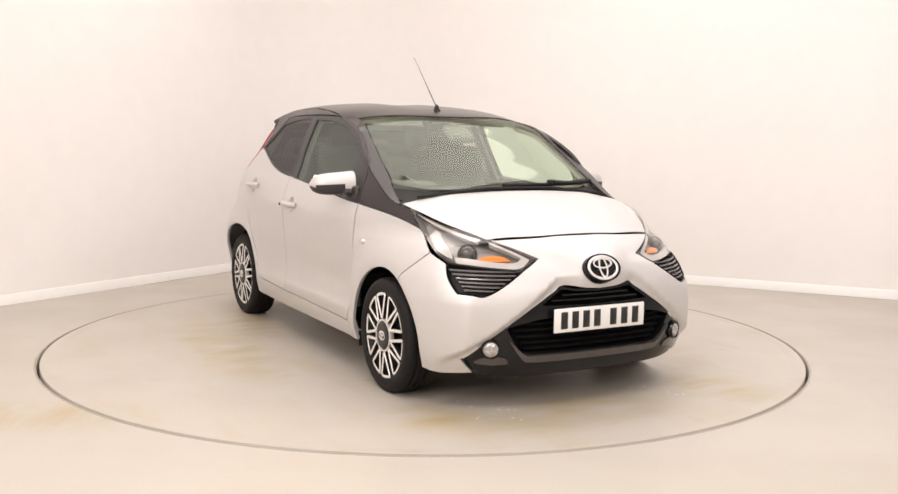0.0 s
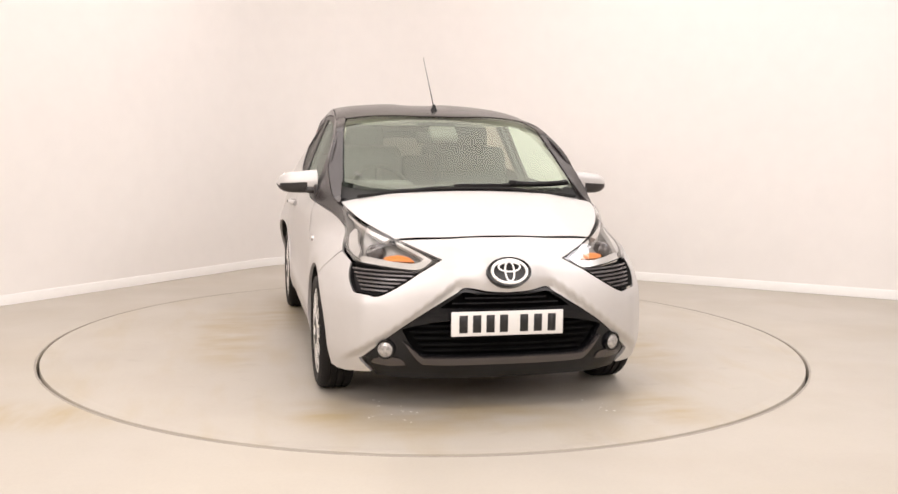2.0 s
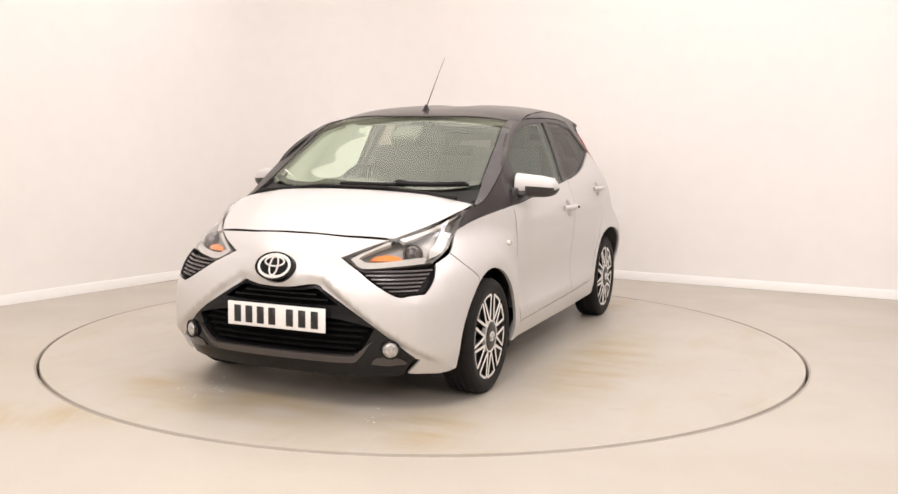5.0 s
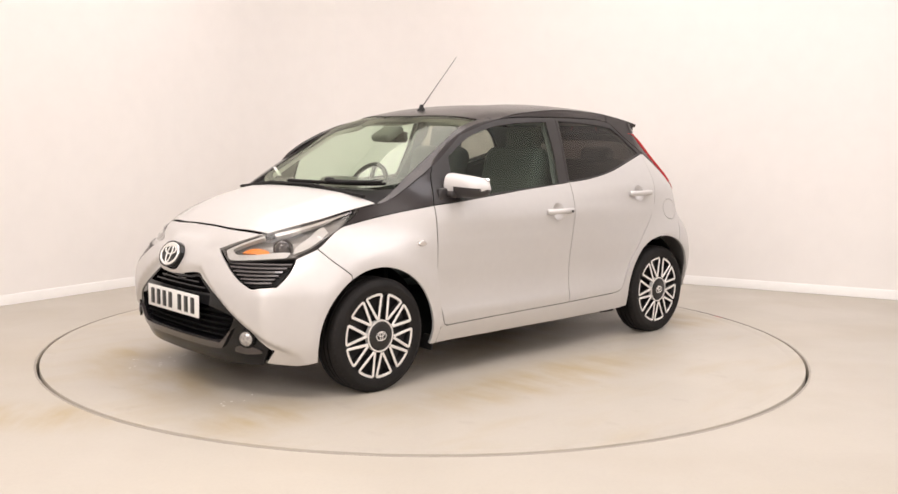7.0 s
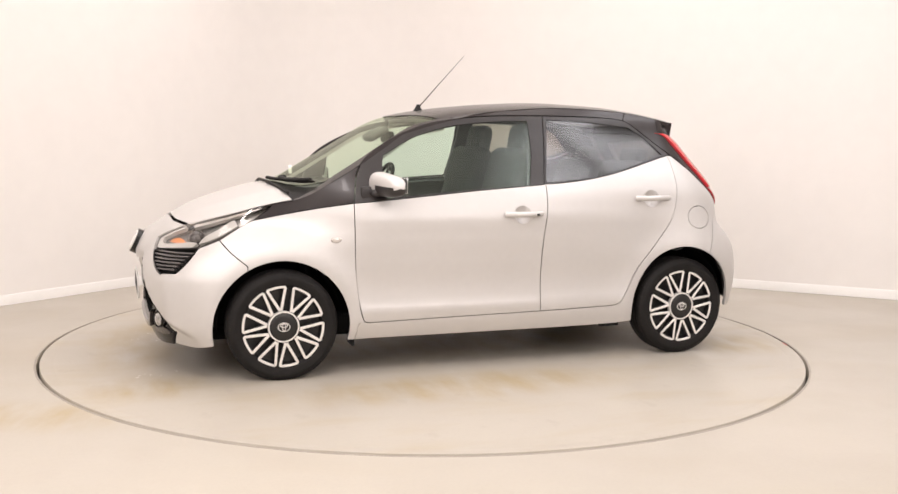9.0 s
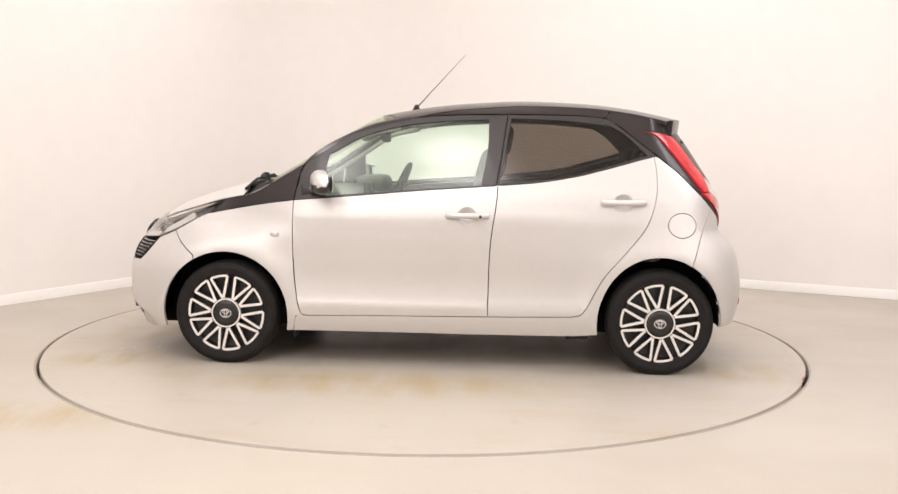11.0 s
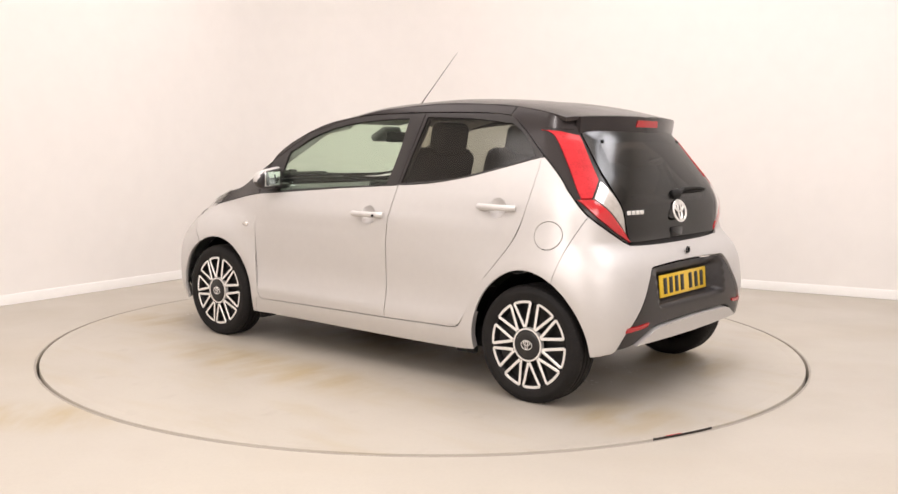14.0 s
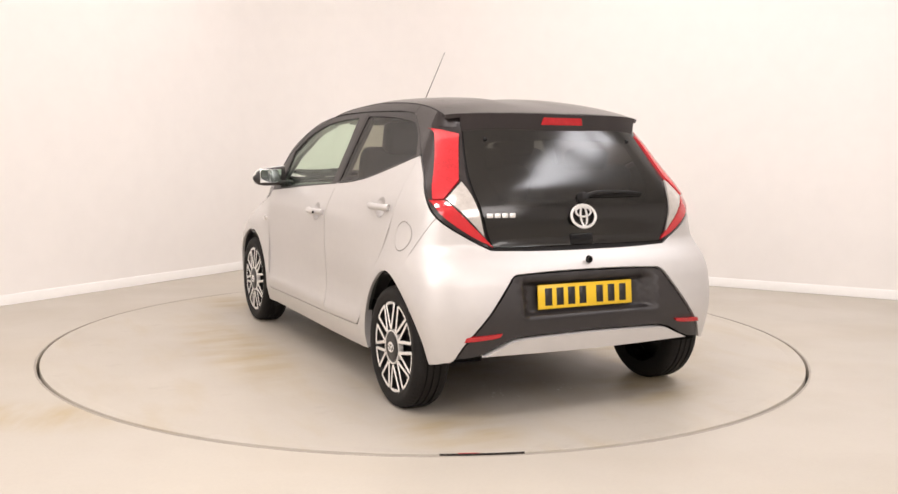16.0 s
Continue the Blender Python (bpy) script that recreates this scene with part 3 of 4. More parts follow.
    lens = top_line + on_side((1.19, .903), (1.303, .812)) + bottom + on_front((.385, .652), (.287, .70))
    panel("lamp_bowl", lens, lamp_grey, head, lift=-.05, gap=.004, depth=-.045, **o)
    panel("lens", lens, lens_glass, head, lift=.002, depth=.004, **o)
    strip = on_front((.325, .70), (.392, .664), (.50, .669), (.63, .682)) + on_front((.63, .682), (.62, .706), (.50, .692), (.405, .687), (.36, .705)) + on_front((.36, .705), (.40, .728), (.47, .765)) + on_front((.47, .765), (.46, .772), (.39, .737), (.325, .70))
    panel("light_strip", strip, lamp_strip, head, lift=-.008, depth=.02, step=.02, gap=.0, **o)
    chevron = on_side((1.575, .70), (1.50, .728), (1.38, .79)) + on_side((1.38, .79), (1.40, .815), (1.47, .775)) + on_side((1.47, .775), (1.545, .735), (1.575, .70))
    panel("reflector", chevron, lamp_strip, head, lift=-.010, depth=.02, step=.02, gap=.0, **o)
    brow = on_side((1.585, .785), (1.46, .822), (1.32, .862), (1.25, .876)) + on_side((1.25, .876), (1.32, .853), (1.46, .811), (1.585, .774))
    panel("light_strip", brow, clear_lens, head, lift=-.010, depth=.02, step=.02, gap=.0, **o)
    turn = on_front((.405, .704), (.52, .702), (.535, .716), (.475, .729), (.425, .720), n=3)
    panel("indicator", turn, amber, head, lift=-.028, depth=.015, step=.02, gap=0, **o)
    wq, wz = on_side((1.60, .733))[0]
    c, nrm = skin(W, wq, wz, -.03)
    verts, faces = lathe([(.0005, .03), (.02, .026), (.036, .012), (.041, -.004), (.046, -.004), (.046, -.03)], 28, "x")
    eye = part("projector_lens", mesh("projector_lens", verts, faces), dark_chrome, head)
    eye.matrix_basis = pose(c.x, s * c.y, c.z, 0, -6, s * 32)
    # slatted vent under the headlamp
    vent = new("side_vent")
    vent.parent = car
    vo = on_front((.385, .650), (.49, .659), (.60, .670)) + on_side((1.575, .677), (1.635, .605), (1.682, .556)) + on_front((.606, .549), (.585, .544), (.55, .556), (.47, .598), (.385, .650))
    panel("vent_backing", vo, matt_black, vent, lift=-.03, depth=-.03, **o)
    for i in range(6):
        z = .648 - i * .0165
        lo, hi = .387 + (.650 - z) * 1.72, .672 - (.66 - z) * .30
        if hi - lo > .02:
            sl = on_front((lo, z + .006), ((lo + hi) / 2, z + .0075), (hi, z + .010), n=4) + list(reversed(on_front((lo, z - .001), ((lo + hi) / 2, z + .0005), (hi, z + .003), n=4)))
            panel("slat", sl, vent_slat, vent, lift=-.006, depth=.024, gap=0, step=.05, **o)


def door_form(q, z):
    """The doors' hollow above the sill and crease below the handles."""
    return -.012 * math.exp(-((z - .47) / .11) ** 2) + .007 * math.exp(-((z - .335) / .035) ** 2) + .004 * math.exp(-((z - .80) / .05) ** 2)


def tail_form(q, z):
    return .004 + .008 * ease(1.29, 1.22, z)


def bumper_form(q, z):
    """The nose boss, and the chamfer under the crossed front arms."""
    x, y, _ = W(q, z)
    a = abs(y)
    boss = .035 * math.exp(-(a / .17) ** 4 - ((z - .655) / .08) ** 4)
    crease = .625 - .74 * max(0, a - .226)
    chamfer = -.030 * ease(0, .045, crease - z) * ease(.10, .22, a) * ease(.74, .66, a)
    corner = .012 * math.exp(-((a - .625 - .1 * (.55 - z)) / .045) ** 2) * ease(.60, .50, z)
    return boss + chamfer + corner


def shut_line(y):
    """The height of the bonnet's front edge over the bumper's top edge."""
    return T(table((0, 1.665), (.24, 1.655), (.472, 1.60))(y), y)[2] - .004


def build_front():
    bumper = new("front_bumper")
    bumper.parent = car
    half_line = on_front(*[(y, shut_line(y)) for y in (0, .12, .24, .36, .46)]) + on_front((.46, shut_line(.46)), (.39, .745), (.287, .70)) + on_front((.287, .70), (.385, .648)) + on_front((.385, .648), (.47, .596), (.55, .552), (.585, .541), (.608, .546))
    half_line += on_side((1.684, .553), (1.634, .603), (1.572, .677)) + on_side((1.572, .677), (1.474, .718)) + on_side((1.474, .718), (1.348, .594))
    half_line += list(reversed(arch(1.175, .345, -13, 60))) + on_side((1.511, .19), (1.60, .172)) + on_front((.60, .172), (.605, .178), (.655, .243), (.648, .25)) + on_front((.648, .25), (.57, .326), (.437, .430), (.226, .563)) + on_front((.226, .563), (.19, .585), (.10, .566), (0, .559))
    full = half_line + flip(half_line)
    panel("bumper_skin", full, silver, bumper, lift=bumper_form, step=.015)
    under = on_front((0, .562), (.10, .568), (.19, .588), (.226, .566), (.437, .433), (.57, .33), (.645, .255)) + on_front((.645, .255), (.61, .20), (.585, .16)) + on_front((.585, .16), (.4, .145), (0, .140))
    under += flip(under)
    upper = on_front((0, .545), (.12, .552), (.19, .565), (.225, .545), (.30, .497)) + on_front((.30, .497), (.15, .492), (0, .49))
    upper += flip(upper)
    lower = on_front((0, .432), (.28, .432), (.455, .40), (.47, .385)) + on_front((.47, .385), (.43, .318), (.375, .274), (.2, .266), (0, .264))
    lower += flip(lower)
    panel("grille_surround", under, gloss_black, bumper, holes=[upper, lower], lift=-.030, depth=.05, step=.03)
    panel("grille_backing", under, void_black, bumper, lift=-.075, gap=.02, depth=.005)
    for z, w in ((.538, .19), (.515, .25)):
        bar = on_front((-w, z - .004), (0, z - .006), (w, z - .004)) + on_front((w, z + .004), (0, z + .002), (-w, z + .004))
        panel("grille_slat", bar, gloss_black, bumper, lift=-.035, depth=.04, gap=0, step=.08)
    for i in range(5):
        z = .288 + i * .03
        w = .38 + i * .022
        bar = on_front((-w, z - .004), (0, z - .006), (w, z - .004)) + on_front((w, z + .004), (0, z + .002), (-w, z + .004))
        panel("grille_slat", bar, void_black, bumper, lift=-.045, depth=.04, gap=0, step=.08)
    lip = on_front((.0, .222), (.33, .226), (.40, .246), (.475, .345)) + on_front((.475, .345), (.445, .325), (.385, .272), (.33, .263), (0, .260))
    lip += flip(lip)
    panel("lower_lip", lip, dark_chrome, bumper, lift=-.014, depth=.02, step=.03)
    for s in (1, -1):
        pq, pz = on_front((.547, .302))[0]
        c, nrm = skin(W, pq, pz, -.015)
        verts, faces = lathe([(.0005, .009), (.018, .008), (.028, .004), (.031, 0), (.034, 0), (.036, -.02)], 24, "x")
        fog = part("fog_lamp", mesh("fog_lamp", verts, faces), fog_lens, bumper, "round clear fog lamp")
        fog.matrix_basis = pose(c.x, s * c.y, c.z, 0, 0, s * 25)
        verts, faces = lathe([(.035, -.005), (.038, .003), (.043, .003), (.046, -.01)], 24, "x")
        part("bezel", mesh("bezel", verts, faces), gloss_black, fog)
        duct = on_front((.455, .222), (.475, .25), (.53, .262), (.585, .252), (.605, .228), (.53, .216), n=4)
        panel("fog_duct", duct, dark_chrome, bumper, lift=-.024, depth=.02, step=.02, gap=0, mirror=s < 0)
    # plate
    plate(1.854, .424, 1, white_plate, bumper, "white front number plate with black characters as bars")
    # bonnet
    rim = [(1.665, 0), (1.655, .24), (1.60, .472), (1.48, .545), (1.36, .602), (1.25, .638), (1.17, .655), (1.10, .66)]
    rim = curve(*rim[:3]) + curve(*rim[2:])
    back = curve((1.10, .66), (1.115, .45), (1.15, .2), (1.16, 0))
    line = rim + back
    line += [(x, -y) for x, y in reversed(line)]
    panel("bonnet", line, silver, car, surface=T, step=.03, depth=.003, lift=bonnet_form)
    # added black sheet below the bonnet, so its shut gaps look deep in shade
    panel("bonnet_gap_shade", line, void_black, car, surface=T, lift=-.022, gap=-.014, depth=.004, step=.12)
    cowl = curve((1.155, 0), (1.145, .2), (1.11, .45), (1.095, .66)) + curve((1.095, .66), (.99, .655), (.93, .64)) + curve((.93, .64), (1.015, .45), (1.06, .2), (1.07, 0))
    cowl += [(x, -y) for x, y in reversed(cowl)]
    panel("cowl", cowl, matt_black, car, surface=T, lift=-.02)
    # windscreen and its pillars
    screen = curve((1.10, 0), (1.085, .2), (1.03, .45), (.925, .625)) + curve((.925, .625), (.70, .60), (.45, .565), (.275, .535)) + curve((.275, .535), (.35, .3), (.405, .12), (.41, 0))
    screen += [(x, -y) for x, y in reversed(screen)]
    pane = panel("windscreen", screen, screen_glass, car, surface=T, lift=-.004, depth=.005)
    band = curve((1.09, 0), (1.075, .2), (1.02, .45), (.915, .615)) + curve((.915, .615), (.88, .61), (.975, .45), (1.025, .2), (1.035, 0))
    band += [(x, -y) for x, y in reversed(band)]
    panel("black_band", band, matt_black, pane, surface=T, lift=-.012, depth=.002)
    for s in (False, True):
        ys = [(x, edge(x)[0]) for x in (.2, .3, .4, .5, .6, .7, .8, .9, 1.0, 1.095)]
        pill = curve((1.095, .66), (.93, .635), (.925, .628), (.70, .602), (.45, .567), (.275, .537), (.20, .545)) + ys
        panel("pillar", pill, black_paint, car, surface=T, mirror=s)
    # roof
    ys = [(x, edge(x)[0]) for x in (.2, .1, 0, -.2, -.4, -.6, -.8, -.9, -1.0, -1.1, -1.2)]
    roof = curve((.41, 0), (.405, .12), (.35, .3), (.275, .535)) + [(.2, .548)] + ys + curve((-1.245, .47), (-1.30, .3), (-1.335, 0))
    roof += [(x, -y) for x, y in reversed(roof)]
    panel("roof", roof, black_paint, car, surface=T, lift=roof_form, depth=.02)


def bonnet_form(x, y):
    a = abs(y)
    return .007 * math.exp(-((a - (.30 + .25 * (1.65 - x))) / .07) ** 2) * ease(1.06, 1.2, x) * ease(1.66, 1.55, x)


def roof_form(x, y):
    """Two shallow humps."""
    a = abs(y)
    return -.010 * math.exp(-((a) / .13) ** 4) * ease(.25, -.2, x) * ease(-1.3, -.9, x)


def plate(x, z, face, mat, parent, label):
    p = part("number_plate", block(x, 0, z, .008, .52, .111, .006), mat, parent, label)
    for i, y in enumerate((-.205, -.143, -.081, -.019, .075, .14, .205)):
        part("plate_bar", block(x + face * .0045, y * face, z, .003, .038, .079, .002, 1), ink, p)
    return p


for side in (False, True):
    build_side(side)
build_front()


# ---- rear end ----
def rear_form(q, z):
    """The plate's recess in the black insert."""
    y = abs(W(q, z)[1])
    return -.006 - .075 * ease(.37, .31, y) * ease(.455, .475, z) * ease(.64, .615, z)


def rear_bumper_form(q, z):
    return .004 * math.exp(-((z - .68) / .05) ** 2)


def spoiler_face(u, v):
    y = -u
    x = -1.335 + .41 * y * y
    top = T(x, y)[2]
    return x - .012 + (.08 - v) * .12, y, top - .082 + v


def build_rear():
    bumper = new("rear_bumper")
    bumper.parent = car
    low = arch(-1.165, .325, 119, 181, tall=1.12)
    line = on_rear((0, .742), (.25, .744), (.475, .752)) + on_rear((.475, .752), (.60, .818)) + on_side((-1.45, .868), (-1.426, .894)) + on_side((-1.426, .894), (-1.37, .76), (-1.322, .60))
    line += low + on_side((-1.495, .262), (-1.53, .268)) + on_rear((.72, .275), (.682, .287), (.635, .37), (.53, .495), (.425, .625), (.39, .65)) + on_rear((.39, .65), (.2, .657), (0, .659))
    panel("bumper_skin", line + flip(line, True), silver, bumper, lift=rear_bumper_form, gap=.0014, step=.02)
    line = on_rear((0, .656), (.2, .654), (.385, .647), (.42, .622)) + on_rear((.42, .622), (.525, .492), (.63, .368), (.677, .289)) + on_rear((.677, .289), (.57, .305), (.41, .372), (.2, .38), (0, .383))
    panel("plate_insert", line + flip(line, True), black_trim, bumper, lift=rear_form, step=.022, depth=.03)
    line = on_rear((0, .38), (.2, .377), (.40, .368), (.49, .335), (.57, .302)) + on_rear((.57, .302), (.47, .303), (.2, .299), (0, .297))
    panel("lower_strip", line + flip(line, True), silver, bumper, lift=.010, depth=.05, step=.03)
    line = on_rear((0, .30), (.45, .30), (.60, .29)) + on_rear((.60, .29), (.58, .272), (.3, .268), (0, .268))
    panel("valance", line + flip(line, True), matt_black, bumper, lift=-.05, depth=.03)
    for s in (False, True):
        refl = on_rear((.645, .372), (.63, .393), (.56, .396), (.475, .402)) + on_rear((.475, .402), (.495, .385), (.57, .377), (.645, .372))
        panel("reflector", refl, brake_red, bumper, lift=.004, depth=.012, step=.03, gap=0, mirror=s)
    p = plate(-1.572, .538, -1, yellow_plate, bumper, "yellow rear number plate with black characters as bars")
    p.matrix_basis = Matrix.Translation((-1.572, 0, .538)) @ pose(0, 0, 0, 0, 6, 0) @ Matrix.Translation((1.572, 0, -.538))
    lock = part("hatch_lock", mesh("hatch_lock", *lathe([(.0005, -.002), (.010, -.002), (.011, -.012), (.016, -.013), (.018, -.004)], 18, "x")), gloss_black, bumper)
    lock.matrix_basis = pose(-1.583, 0, .702)
    # glass hatch
    hatch = new("tailgate")
    hatch.parent = car
    line = on_rear((0, .76), (.25, .76), (.465, .761)) + on_rear((.465, .761), (.498, .85), (.531, 1.02), (.512, 1.15), (.476, 1.283)) + on_rear((.476, 1.283), (.25, 1.295), (0, 1.30))
    full = line + flip(line, True)
    panel("rear_window", full, hatch_glass, hatch, lift=.004, depth=.008, step=.04)
    frame_in = on_rear((0, .93), (.25, .93), (.40, .94)) + on_rear((.40, .94), (.45, 1.05), (.43, 1.17), (.40, 1.245)) + on_rear((.40, 1.245), (.2, 1.258), (0, 1.262))
    panel("glass_border", full, matt_black, hatch, holes=[frame_in + flip(frame_in, True)], lift=-.012, gap=-.012, depth=.01)
    for y in (.40, -.40):
        q, z = on_rear((y, 1.235))[0]
        c, nrm = skin(W, q, z, .004)
        b = part("hinge_cap", mesh("hinge_cap", *lathe([(.0005, .008), (.007, .007), (.010, 0)], 14, "z")), gloss_black, hatch)
        b.matrix_basis = Matrix.Translation(c) @ nrm.to_track_quat("Z", "Y").to_matrix().to_4x4()
    # wiper on the hatch
    wiper = new("rear_wiper")
    wiper.parent = hatch
    c, nrm = skin(W, *on_rear((-.01, .975))[0], .004)
    hub = part("pivot", mesh("pivot", *lathe([(.0005, .034), (.016, .032), (.024, .02), (.027, 0)], 18, "z")), matt_black, wiper)
    hub.matrix_basis = Matrix.Translation(c) @ nrm.to_track_quat("Z", "Y").to_matrix().to_4x4()
    pts = [skin(W, *on_rear((y, z))[0], .022)[0] for y, z in ((.0, .972), (-.08, .992), (-.18, .996), (-.28, .992), (-.345, .985))]
    part("arm", mesh("arm", *tube(pts, .013, 8, .35)), matt_black, wiper)
    pts = [skin(W, *on_rear((y, .982))[0], .011)[0] for y in (-.04, -.14, -.24, -.35)]
    part("blade", mesh("blade", *tube(pts, .007, 6)), rubber, wiper)
    # badge, model script as bars, handle
    badge(hatch, -1.529, .893, -1, .066, .052, False)
    for i in range(4):
        q, z = on_rear((.478 - i * .036, .905))[0]
        c, nrm = skin(W, q, z, .006)
        b = part("script_bar", block(0, 0, 0, .030, .020, .004, .0018, 1), badge_chrome, hatch)
        b.matrix_basis = Matrix.Translation(c) @ nrm.to_track_quat("Z", "Y").to_matrix().to_4x4()
    q, z = on_rear((0, .79))[0]
    c, nrm = skin(W, q, z, .006)
    b = part("tailgate_handle", block(0, 0, 0, .125, .05, .012, .005), gloss_black, hatch)
    b.matrix_basis = Matrix.Translation(c) @ nrm.to_track_quat("Z", "Y").to_matrix().to_4x4()
    # spoiler
    spoiler = new("roof_spoiler")
    spoiler.parent = car
    panel("spoiler_face", [(-.487, 0), (.487, 0), (.495, .08), (-.495, .08)], black_paint, spoiler, surface=spoiler_face, gap=0, depth=.05)
    under = curve((-1.318, 0), (-1.285, .3), (-1.225, .47)) + curve((-1.225, .47), (-1.14, .48), (-1.22, .25), (-1.24, 0))
    panel("spoiler_underside", under + [(x, -y) for x, y in reversed(under)], matt_black, spoiler, surface=T, lift=-.082, depth=.01)
    panel("brake_light", [(-.115, .030), (.115, .030), (.105, .064), (-.105, .064)], brake_red, spoiler, surface=spoiler_face, gap=0, lift=.004, depth=.01, step=.03)
    for s in (False, True):
        end = on_side((-1.10, 1.36), (-1.20, 1.345)) + on_side((-1.20, 1.345), (-1.215, 1.288)) + on_side((-1.215, 1.288), (-1.10, 1.295)) + on_side((-1.10, 1.295), (-1.10, 1.36))
        panel("spoiler_end", end, black_paint, spoiler, lift=.004, depth=.02, mirror=s)


def oval(cy, cz, a, b, wide, x, thick=.006, n=36):
    """An oval ring facing along x, with a rounded section."""
    verts, faces = [], []
    for i in range(n):
        w = 2 * math.pi * i / n
        for dr, dx in ((-wide, 0), (-wide * .5, thick), (wide * .5, thick), (wide, 0)):
            verts.append((x + dx, cy + (a + dr) * math.cos(w), cz + (b + dr) * math.sin(w)))
    for i in range(n):
        j = (i + 1) % n
        for k in range(3):
            faces.append((4 * i + k, 4 * i + k + 1, 4 * j + k + 1, 4 * j + k))
    return verts, [f[::-1] for f in faces]


def badge(parent, x, z, face, a, b, backed):
    m = pose(x, 0, z, 0, -24, 0) if face > 0 else pose(x, 0, z, 0, 14, 180) @ pose(0, 0, 0, 0, -28, 0)
    base = None
    if backed:
        verts, faces = lathe([(.0005, .012), (a * 1.05, .010), (a * 1.27, .009), (a * 1.31, -.03)], 40, "x")
        base = part("badge", mesh("badge", [(p[0], p[1], p[2] * b / a) for p in verts], faces), gloss_black, parent)
    else:
        base = new("badge")
        base.parent = parent
    base.matrix_basis = m
    for cy, cz, ra, rb, w in ((0, 0, a, b, .0085 * a / .066 * .8), (0, b * .38, a * .62, b * .42, .005 * a / .066), (0, 0, a * .26, b * .86, .005 * a / .066)):
        part("badge_ring", mesh("badge_ring", *oval(cy, cz, ra, rb, w, .008)), badge_chrome, base)


# ---- wheels ----
def build_wheel(x, side):
    """side 1 is the left; the outer face looks along +y."""
    wheel = new("wheel")
    wheel.parent = car
    wheel.matrix_basis = pose(x, side * .712, .279, 0, 0, 0 if side > 0 else 180)
    R = .2835
    prof = [(.195, -.080), (.215, -.088), (.25, -.086), (.270, -.078), (.279, -.066), (R, -.05), (R, -.036), (R - .007, -.034), (R - .007, -.028), (R, -.026), (R, -.004), (R - .007, -.002), (R - .007, .004), (R, .006), (R, .028), (R - .007, .030), (R - .007, .036), (R, .038), (R, .052), (.279, .066), (.270, .077), (.262, .079), (.258, .084), (.245, .086), (.235, .083), (.225, .082), (.215, .080), (.207, .072), (.200, .07)]
    verts, faces = lathe(prof, 72, "y")
    part("tyre", mesh("tyre", verts, [f[::-1] for f in faces], True, 50), rubber, wheel)
    # shoulder blocks of the tread
    bm = bmesh.new()
    for i in range(60):
        for y, half_w in ((.062, .011), (-.062, .011)):
            w = 2 * math.pi * i / 60
            m = Matrix.Rotation(-w, 4, "Y") @ Matrix.Translation((R - .0102, y, 0)) @ Matrix.Rotation(.35 if y > 0 else -.35, 4, "Y")
            bmesh.ops.create_cube(bm, size=1, matrix=m @ Matrix.Rotation(.5 if y > 0 else -.5, 4, "Z") @ Matrix.Diagonal((.008, .024, .019, 1)))
    tagged(part("tread", bm, rubber, wheel), kind="stuff")
    dish = [(.206, .066), (.204, .072), (.198, .066), (.190, .040), (.12, .026), (.06, .040), (.0005, .046)]
    verts, faces = lathe(dish, 56, "y")
    part("wheel_disc", mesh("wheel_disc", verts, [f[::-1] for f in faces]), hub_black, wheel)
    # ten pale V-shaped spokes with an outer bow
    def flat_bar(pts, width, y0, depth):
        vs, fs = [], []
        for j, (r, a, yy) in enumerate(pts):
            c, sn = math.cos(a), math.sin(a)
            pa = pts[max(0, j - 1)]
            pb = pts[min(len(pts) - 1, j + 1)]
            d = Vector((pb[0] * math.cos(pb[1]) - pa[0] * math.cos(pa[1]), pb[0] * math.sin(pb[1]) - pa[0] * math.sin(pa[1]))).normalized()
            n2 = Vector((-d.y, d.x)) * width / 2
            px, pz = r * c, r * sn
            for e, dy in ((1, -depth), (1, -.002), (.72, 0), (-.72, 0), (-1, -.002), (-1, -depth)):
                vs.append((px + n2.x * e, y0 + yy + dy, pz + n2.y * e))
        for j in range(len(pts) - 1):
            for k in range(5):
                fs.append((6 * j + k, 6 * j + k + 1, 6 * j + 7 + k, 6 * j + 6 + k))
        fs += [tuple(range(5, -1, -1)), tuple(6 * (len(pts) - 1) + k for k in range(6))]
        return vs, fs
    for i in range(10):
        a = 2 * math.pi * (i + .25) / 10 + (.026 if i % 2 else -.026)
        w = .232
        line = [(.084, a - .03, .006), (.20, a - w, .002), (.2045, a - w + .02, 0)] + [(.2045, a + w * f, 0) for f in (-.6, -.2, .2, .6)]
        line += [(r, 2 * a - b, y) for r, b, y in reversed(line[:3])]
        straight = []
        for (r0, a0, y0), (r1, a1, y1) in zip(line[:1] + line[-2:-1], line[1:2] + line[-1:]):
            p, q = Vector((r0 * math.cos(a0), r0 * math.sin(a0))), Vector((r1 * math.cos(a1), r1 * math.sin(a1)))
            leg = [p.lerp(q, f) for f in (0, .3, .6, .9)]
            straight.append([(v.length, math.atan2(v.y, v.x), y0 + (y1 - y0) * f) for v, f in zip(leg, (0, .3, .6, .9))])
        line = straight[0] + line[1:-1] + straight[1][1:] + line[-1:]
        v1, f1 = flat_bar(line, .0145, .076, .024)
        me = mesh("spoke", v1, [f[::-1] for f in f1], True, 40)
        me.materials.append(alloy), me.materials.append(hub_black)
